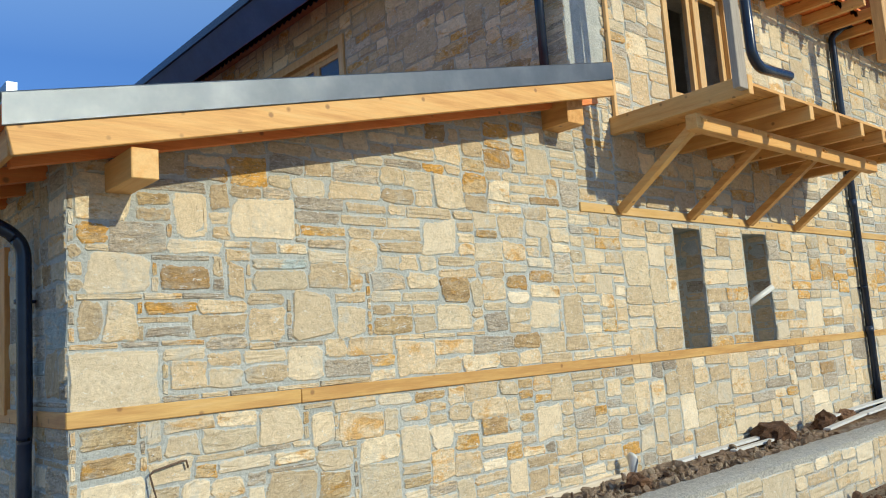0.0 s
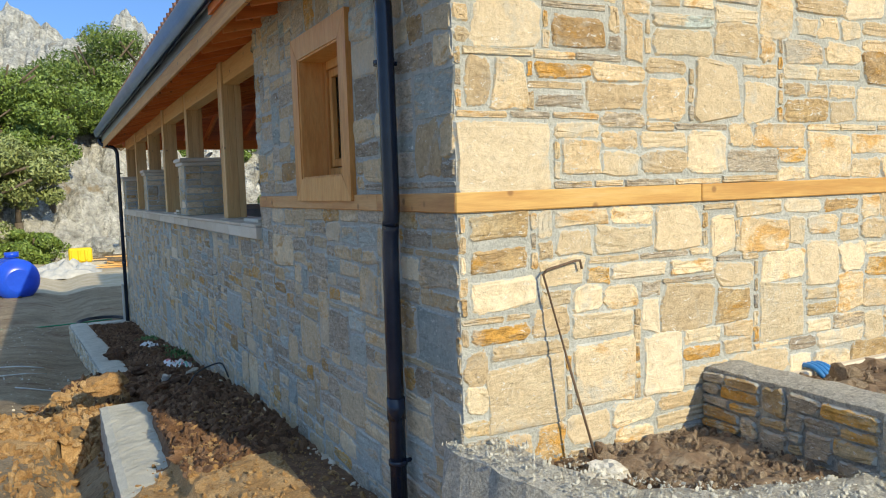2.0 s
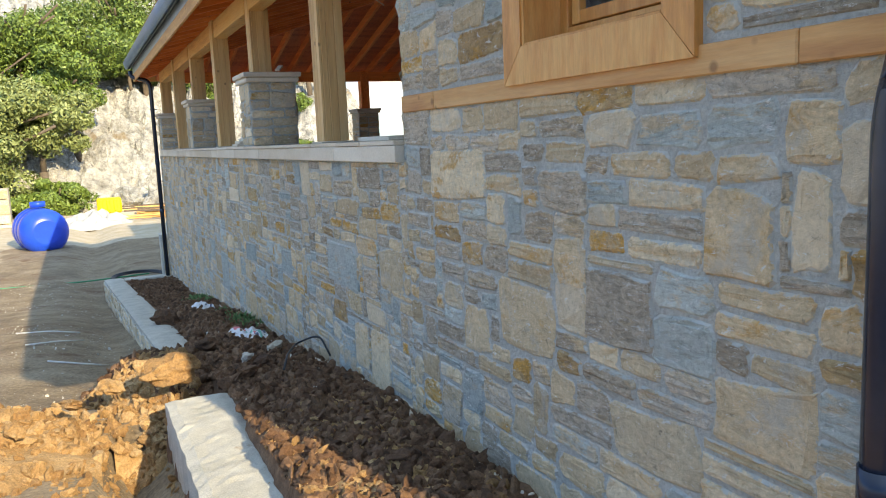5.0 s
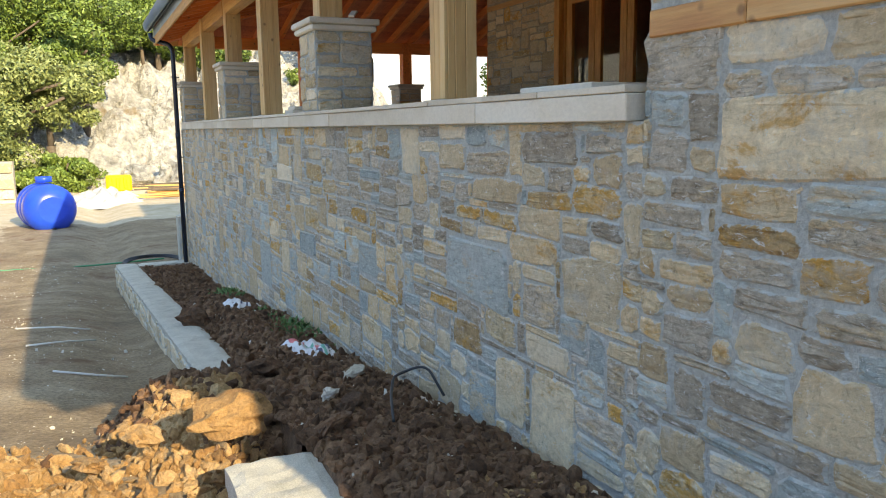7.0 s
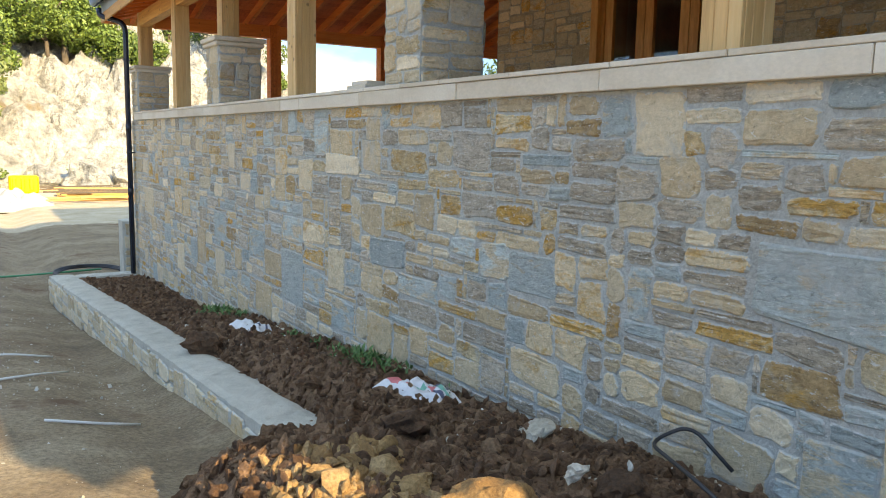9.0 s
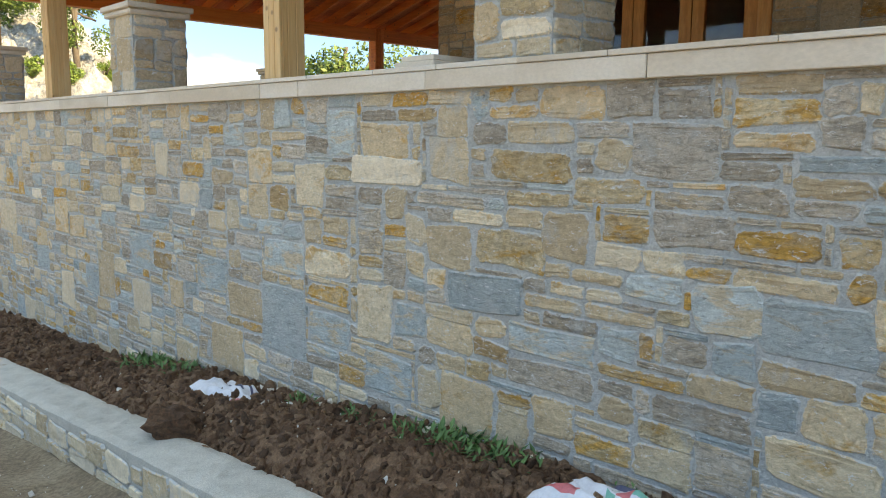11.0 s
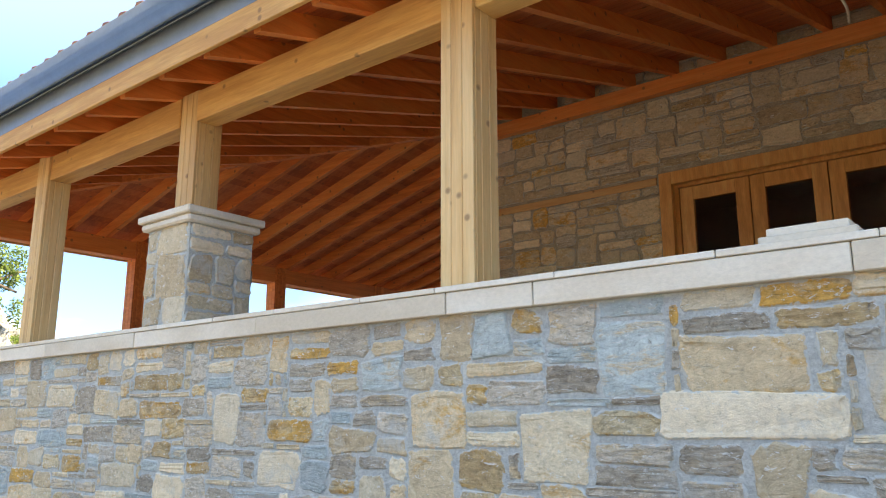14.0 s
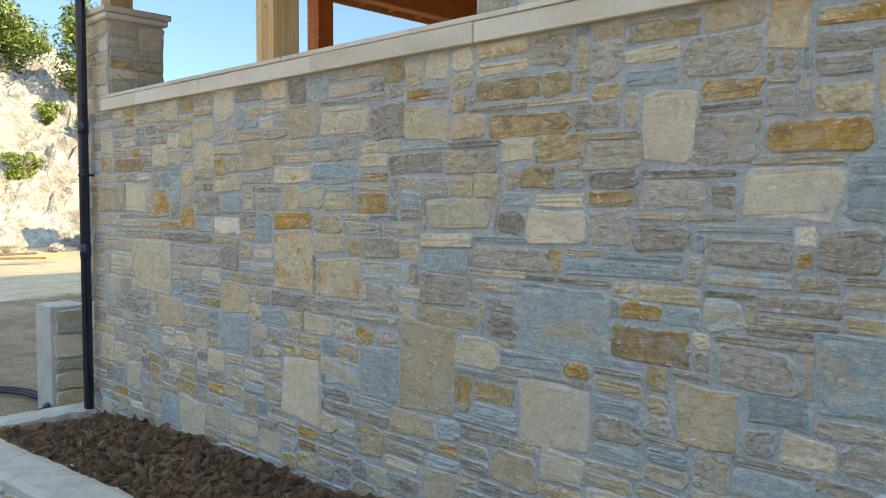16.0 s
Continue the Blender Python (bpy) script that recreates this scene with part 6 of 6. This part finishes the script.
# ---- yard, rocks and trees beyond ----
def tank():
    t = empty("water_tank", (-1.65, 30.3, -1.8), "large blue polythene water tank lying on its side", "water tank")
    ax = Vector((0.22, -1.0, 0)).normalized()
    side = Vector((-ax.y, ax.x, 0))
    c = Vector((-1.6, 30.6, -1.12))
    prof = [(-0.95, 0.0), (-0.93, 0.4), (-0.84, 0.62), (-0.7, 0.74), (-0.62, 0.78), (-0.3, 0.78), (-0.27, 0.75), (-0.2, 0.75), (-0.17, 0.78), (0.17, 0.78), (0.2, 0.75), (0.27, 0.75), (0.3, 0.78), (0.62, 0.78), (0.7, 0.74), (0.84, 0.62), (0.93, 0.4), (0.95, 0.0)]
    bm = bmesh.new()
    n = 36
    rings = [[bm.verts.new(c + ax * a + 0.88 * r * (math.cos(6.2832 * k / n) * side + math.sin(6.2832 * k / n) * Vector((0, 0, 1)))) for k in range(n)] for a, r in prof[1:-1]]
    for p, q in zip(rings, rings[1:]):
        for k in range(n):
            bm.faces.new((p[k], p[(k + 1) % n], q[(k + 1) % n], q[k])).smooth = True
    bm.faces.new(rings[0])
    bm.faces.new(rings[-1])
    bmesh.ops.recalc_face_normals(bm, faces=bm.faces)
    wpart("body", bm, blue_plastic, t)
    wpart("filler_neck", tube(bmesh.new(), [c + Vector((0, 0, 0.72)), c + Vector((0, 0, 0.88))], 0.22, 20), blue_plastic, t)
    wpart("outlet", tube(bmesh.new(), [c + ax * 0.85 + Vector((0, 0, -0.55)), c + ax * 1.0 + Vector((0, 0, -0.55))], 0.05, 12), black_hose, t)
    for s in (-0.5, 0.5):
        b = bmesh.new()
        bar(b, c + ax * s - side * 0.6 + Vector((0, 0, -0.72)), c + ax * s + side * 0.6 + Vector((0, 0, -0.72)), 0.16, 0.3, 0.02)
        wpart("foot", b, blue_plastic, t)


def hill_z(x, y):
    n = noise.noise
    d = y - (44.5 + 1.5 * n((x * 0.12, 0, 0)))
    edge = 1 / (1 + math.exp((x - 15.5 - 0.25 * (y - 45)) / 1.4))
    if d < 0:
        return -3
    steep = 5.6 * (1 - math.exp(-d / 3.2))
    z = -1.9 + (steep + 0.27 * d) * edge * (1 + 0.25 * n((x * 0.16, y * 0.1, 7)))
    ridge = 1 - abs(n((x * 0.33, y * 0.3, 2.0)))
    z += edge * min(1, d / 3) * (1.5 * (ridge - 0.6) + 0.9 * n((x * 0.8, y * 0.8, 5)) + 0.5 * n((x * 1.9, y * 1.9, 1)))
    # blocks parted by open joints
    for k, depth in ((0.42, 0.9), (1.1, 0.4)):
        near = noise.voronoi(Vector((x * k + 0.4 * n((x, y, 3)), y * k * 1.3, 0.3)))[0]
        z -= edge * min(1, d / 2) * depth * math.exp(-9 * (near[1] - near[0]))
    return z


def hill():
    bm = bmesh.new()
    g = []
    ys = [43.5 + 0.2 * j for j in range(100)] + [64 + 1.6 * j for j in range(34)]
    for y in ys:
        g.append([bm.verts.new((x, y, hill_z(x, y))) for x in [-34 + 0.25 * i for i in range(226)]])
    for a, b in zip(g, g[1:]):
        for i in range(225):
            bm.faces.new((a[i], a[i + 1], b[i + 1], b[i]))
    obj("rocky_hill", bm, rock_mat, "white limestone hillside with ledges", "hillside", kind="structure")


def leaf_material(name, cols):
    m = material(name, cols, 1.2, 0.55, 0.1, 20, 0.15, per_piece=0.7)
    b = m.node_tree.nodes["Principled BSDF"]
    b.inputs["Subsurface Weight"].default_value = 0.0
    return m


leaf_bright = leaf_material("maquis_leaf", [(0.075, 0.12, 0.02), (0.13, 0.2, 0.035), (0.21, 0.29, 0.06)])
leaf_dark = leaf_material("pine_leaf", [(0.06, 0.11, 0.02), (0.11, 0.17, 0.03), (0.17, 0.23, 0.05)])
leaf_olive = leaf_material("olive_leaf", [(0.13, 0.165, 0.05), (0.21, 0.25, 0.08), (0.31, 0.35, 0.13)])
bark = material("bark", [(0.1, 0.075, 0.055), (0.17, 0.135, 0.1)], 6, 0.95, 0.6, 30, 0.3)


def crown_mesh(c, rad, n, size, seed, clumps=14):
    """Many small leaves set on clumps of twigs, with an uneven outline and gaps."""
    q = random.Random(seed)
    bl = []
    for _ in range(clumps):
        d = Vector((q.gauss(0, 1), q.gauss(0, 1), q.gauss(0, 1))).normalized() * q.uniform(0.35, 0.95)
        bl.append((Vector((d.x * rad[0], d.y * rad[1], d.z * rad[2])), q.uniform(0.28, 0.5)))
    V, F = [], []
    for _ in range(n):
        o, k = q.choice(bl)
        d = Vector((q.gauss(0, 1), q.gauss(0, 1), q.gauss(0, 1))).normalized()
        p = Vector(c) + o + Vector((d.x * rad[0], d.y * rad[1], d.z * rad[2])) * k * q.uniform(0.6, 1.05)
        a = (d + Vector((q.gauss(0, 0.6), q.gauss(0, 0.6), q.gauss(0, 0.6)))).normalized()
        s = a.cross(Vector((q.gauss(0, 1), q.gauss(0, 1), q.gauss(0, 1)))).normalized()
        t = a.cross(s)
        l = size * q.uniform(0.5, 1.2)
        b = len(V)
        V += [p - s * l, p - t * l * 0.45, p + s * l, p + t * l * 0.45]
        F.append((b, b + 1, b + 2, b + 3))
    me = bpy.data.meshes.new("crown")
    me.from_pydata(V, [], F)
    return me


def tree(name, x, y, z, h, rad, n, size, seed, leaf, label, cat="tree"):
    t = empty(name, (x, y, z), label, cat, "shrubs and trees of the hillside")
    q = random.Random(seed)
    bm = bmesh.new()
    top = Vector((x + q.uniform(-0.3, 0.3), y, z + h))
    pts = [Vector((x, y, z - 0.3)), Vector((x, y, z - 0.3)).lerp(top, 0.5) + Vector((q.uniform(-0.2, 0.2), 0, 0)), top]
    for a, b, r0 in ((pts[0], pts[1], 0.05 * h), (pts[1], pts[2], 0.035 * h)):
        tube(bm, [a, b], min(0.2, r0), 8)
    for _ in range(6):
        e = top + Vector((q.uniform(-1, 1) * rad[0] * 0.8, q.uniform(-1, 1) * rad[1] * 0.8, q.uniform(-0.3, 0.7) * rad[2]))
        tube(bm, [pts[1].lerp(top, q.random()), e], 0.03 + 0.008 * h, 6)
    wpart("trunk", bm, bark, t)
    me = crown_mesh(top, rad, n, size, seed)
    me.materials.append(leaf)
    under(new("crown", me), t)


tank()
hill()
q = random.Random(17)
PLACES = [(-6.5, 41.5, 3.4, 3.4, "o"), (-4.4, 43.6, 3.4, 2.4, "o"), (-9.5, 43, 3.5, 3.6, "o"), (-4.2, 45.6, 2.6, 2.4, "b"), (0.4, 50.4, 4.0, 2.4, "b"), (2.8, 51.4, 3.6, 2.4, "b"), (-3.9, 48.0, 3.6, 2.6, "b"), (5.4, 52.0, 2.6, 2.2, "b"),
          (-5.6, 49, 3.0, 3.0, "b"), (7.4, 51, 2.0, 2.2, "d"), (0.2, 52.5, 3.0, 2.8, "d"), (-8, 50, 3.0, 3.2, "d"), (2.6, 54.5, 7.0, 2.8, "d"), (5.4, 55.0, 9.5, 3.4, "d"), (9.5, 55.5, 3.2, 2.6, "d"), (-12.5, 49, 3, 3.5, "o"),
          (-5.0, 43.4, 2.4, 2.0, "o"), (-4.8, 46.2, 3.6, 2.4, "o"), (-1.4, 50.2, 4.4, 2.6, "b"), (-2.6, 49.6, 6.0, 3.2, "b"), (3.6, 51.8, 6.0, 2.8, "b"), (-2.3, 42.0, 1.3, 1.0, "b"), (-3.2, 43.6, 8.0, 2.4, "o"), (-1.7, 44.4, 7.4, 2.1, "o"), (-0.3, 46.5, 7.0, 2.0, "b"), (-1.2, 42.6, 2.0, 1.1, "b")]
for i, (x, y, h, r_, kind) in enumerate(PLACES):
    z = max(ground_z(x, y), hill_z(x, y)) - 0.2
    tree("shrub" if kind != "d" else "pine_tree", x, y, z, h * 0.55, (r_, r_, r_ * 0.72), 9000, 0.115, 40 + i, {"o": leaf_olive, "b": leaf_bright, "d": leaf_dark}[kind], {"o": "grey-green olive bush at the foot of the hill", "b": "bright green evergreen shrub on the rocks", "d": "dark green pine on the hillside"}[kind], "shrub" if kind != "d" else "tree")
for i, (x, y, s) in enumerate(((2.6, 44.6, 0.55), (8.6, 46.2, 0.7), (11.5, 47.2, 0.7), (13.2, 48.5, 0.6), (6.5, 46, 0.5), (10.2, 49.0, 0.6), (-0.4, 43.2, 0.8))):
    tree("low_bush", x, y, hill_z(x, y) if y > 46 else max(hill_z(x, y), ground_z(x, y)), s * 0.6, (s, s, s * 0.8), 1600, 0.08, 90 + i, leaf_bright, "small bright green bush in a rock cleft", "shrub")
for i, (x, y, z, h, r_) in enumerate(((12.5, 49.5, 4.2, 3.0, 1.9), (15.2, 32.5, -1.8, 4.2, 1.9), (18.6, 33.5, -1.8, 4.0, 2.1), (21, 34, -1.8, 3.6, 1.8), (9.2, 40, -1.8, 2.2, 0.8))):
    tree("pine_tree", x, y, z if i else hill_z(x, y), h, (r_, r_, r_ * 1.1), 6000, 0.11, 120 + i, leaf_dark, "yellow-green pine tree behind the terrace", "tree")

# rubble wall, boulders, tarpaulin and clutter at the foot of the hill
bw = obj("field_wall", rough_block(-9, -2.9, 38.2, 38.9, lambda y: -0.05, -2.4, 9, 0.3, 0.06), rubble, "low white dry stone wall at the foot of the hill", "wall", kind="structure")
set_stones(lay(-9, -2.9, -1.9, -0.1, lambda u, v: True, 81, 1.0, cell=0.12), south(38.2), False, bw, lambda u, v: True, 36000, 0.08)
for i in range(26):
    x = q.uniform(-3.2, 14)
    y = 43.2 + q.uniform(-1.2, 1.2)
    s = q.uniform(0.35, 1.25)
    vs, fs = LARGE[i % 6]
    me = bpy.data.meshes.new("boulder")
    me.from_pydata([v * s for v in vs], [], fs)
    me.materials.append(rock_mat)
    tagged(new("boulder", me), "white limestone boulder at the foot of the hill", "boulder", "boulders").matrix_world = pose(x, y, ground_z(x, y) + s * 0.3, 0, 0, i * 40)
bm = bmesh.new()
rows = []
for j in range(24):
    rows.append([bm.verts.new((-1.6 + 3.2 * i / 30, 36 + 2.8 * j / 23, ground_z(0, 37) + 0.75 * max(0, 1 - ((i - 15) / 15) ** 2) ** 0.7 * max(0, 1 - ((j - 11.5) / 11.5) ** 2) ** 0.7 * (0.7 + 0.5 * noise.noise((i * 0.3, j * 0.3, 0))) + 0.02)) for i in range(31)])
for a, b in zip(rows, rows[1:]):
    for i in range(30):
        bm.faces.new((a[i], a[i + 1], b[i + 1], b[i]))
obj("tarpaulin", bm, material("grey_sheet", [(0.42, 0.4, 0.37), (0.52, 0.5, 0.46)], 1.5, 0.6, 0.4, 6, 0.15), "crumpled pale grey tarpaulin over a heap", "tarpaulin")
t = empty("yellow_crate", (0.9, 39.2, -1.3), "bright yellow plastic crate behind the tarpaulin", "crate")
bm = bmesh.new()
box(bm, 0.2, 1.15, 39.0, 39.5, -1.35, -0.72, 0.06)
wpart("body", bm, yellow_plastic, t)
for k in range(3):
    wpart("rib", box(bmesh.new(), 0.3 + 0.27 * k, 0.42 + 0.27 * k, 38.94, 39.0, -1.25, -0.8, 0.02), yellow_plastic, t)
obj("crate_stand", box(bmesh.new(), 0.1, 1.7, 38.95, 39.55, -1.8, -1.352, 0.03), rubble, "stone block under the crate", "block")
for i in range(22):
    a = q.uniform(-0.5, 0.5)
    x, y, z = q.uniform(1.8, 5.2), q.uniform(36.5, 41), -1.6 + q.uniform(0.05, 0.4)
    l = q.uniform(0.8, 2.2)
    obj("scrap_pole", bar(bmesh.new(), (x - l, y - l * a * 0.3, z), (x + l, y + l * a * 0.3, z + q.uniform(-0.1, 0.1)), 0.06, 0.06, 0.004), wood_x if i % 3 else bark, "weathered timber pole in a loose pile", "pole", "timber pile")
green_hose = material("green_hose", [(0.02, 0.2, 0.09), (0.03, 0.26, 0.12)], 5, 0.45, 0.1, 30, 0.1)
obj("garden_hose", tube(bmesh.new(), bend([(-9, 23.0, ground_z(-9, 23) + 0.06), (-3, 23.4, ground_z(-3, 23.4) + 0.03), (-0.6, 23.6, ground_z(-0.6, 23.6) + 0.03), (0.9, 23.3, ground_z(0.9, 23.3) + 0.03)], 0.5), 0.018, 8), green_hose, "green garden hose lying across the yard", "hose")
coil = [(0.65 + 0.55 * math.cos(a) * (1 + 0.04 * k), 22.9 + 0.8 * math.sin(a), ground_z(0.6, 23) + 0.03 + 0.02 * k) for k in range(3) for a in [0.35 * i for i in range(18)]]
obj("black_hose_coil", tube(bmesh.new(), coil, 0.018, 8), black_hose, "loose coil of black hose by the downpipe", "hose")
for i, (a, b) in enumerate((((-1.2, 14.6), (-0.55, 15.1)), ((-0.9, 13.1), (-0.3, 13.2)), ((-1.4, 16), (-0.6, 15.9)))):
    m_ = ((a[0] + b[0]) / 2 + 0.05, (a[1] + b[1]) / 2 - 0.06)
    obj("rope", tube(bmesh.new(), bend([(p[0], p[1], ground_z(p[0], p[1]) + 0.04) for p in (a, m_, b)], 0.1), 0.01, 6), plastic_white, "short piece of white rope on the ground", "rope", "pieces of rope")
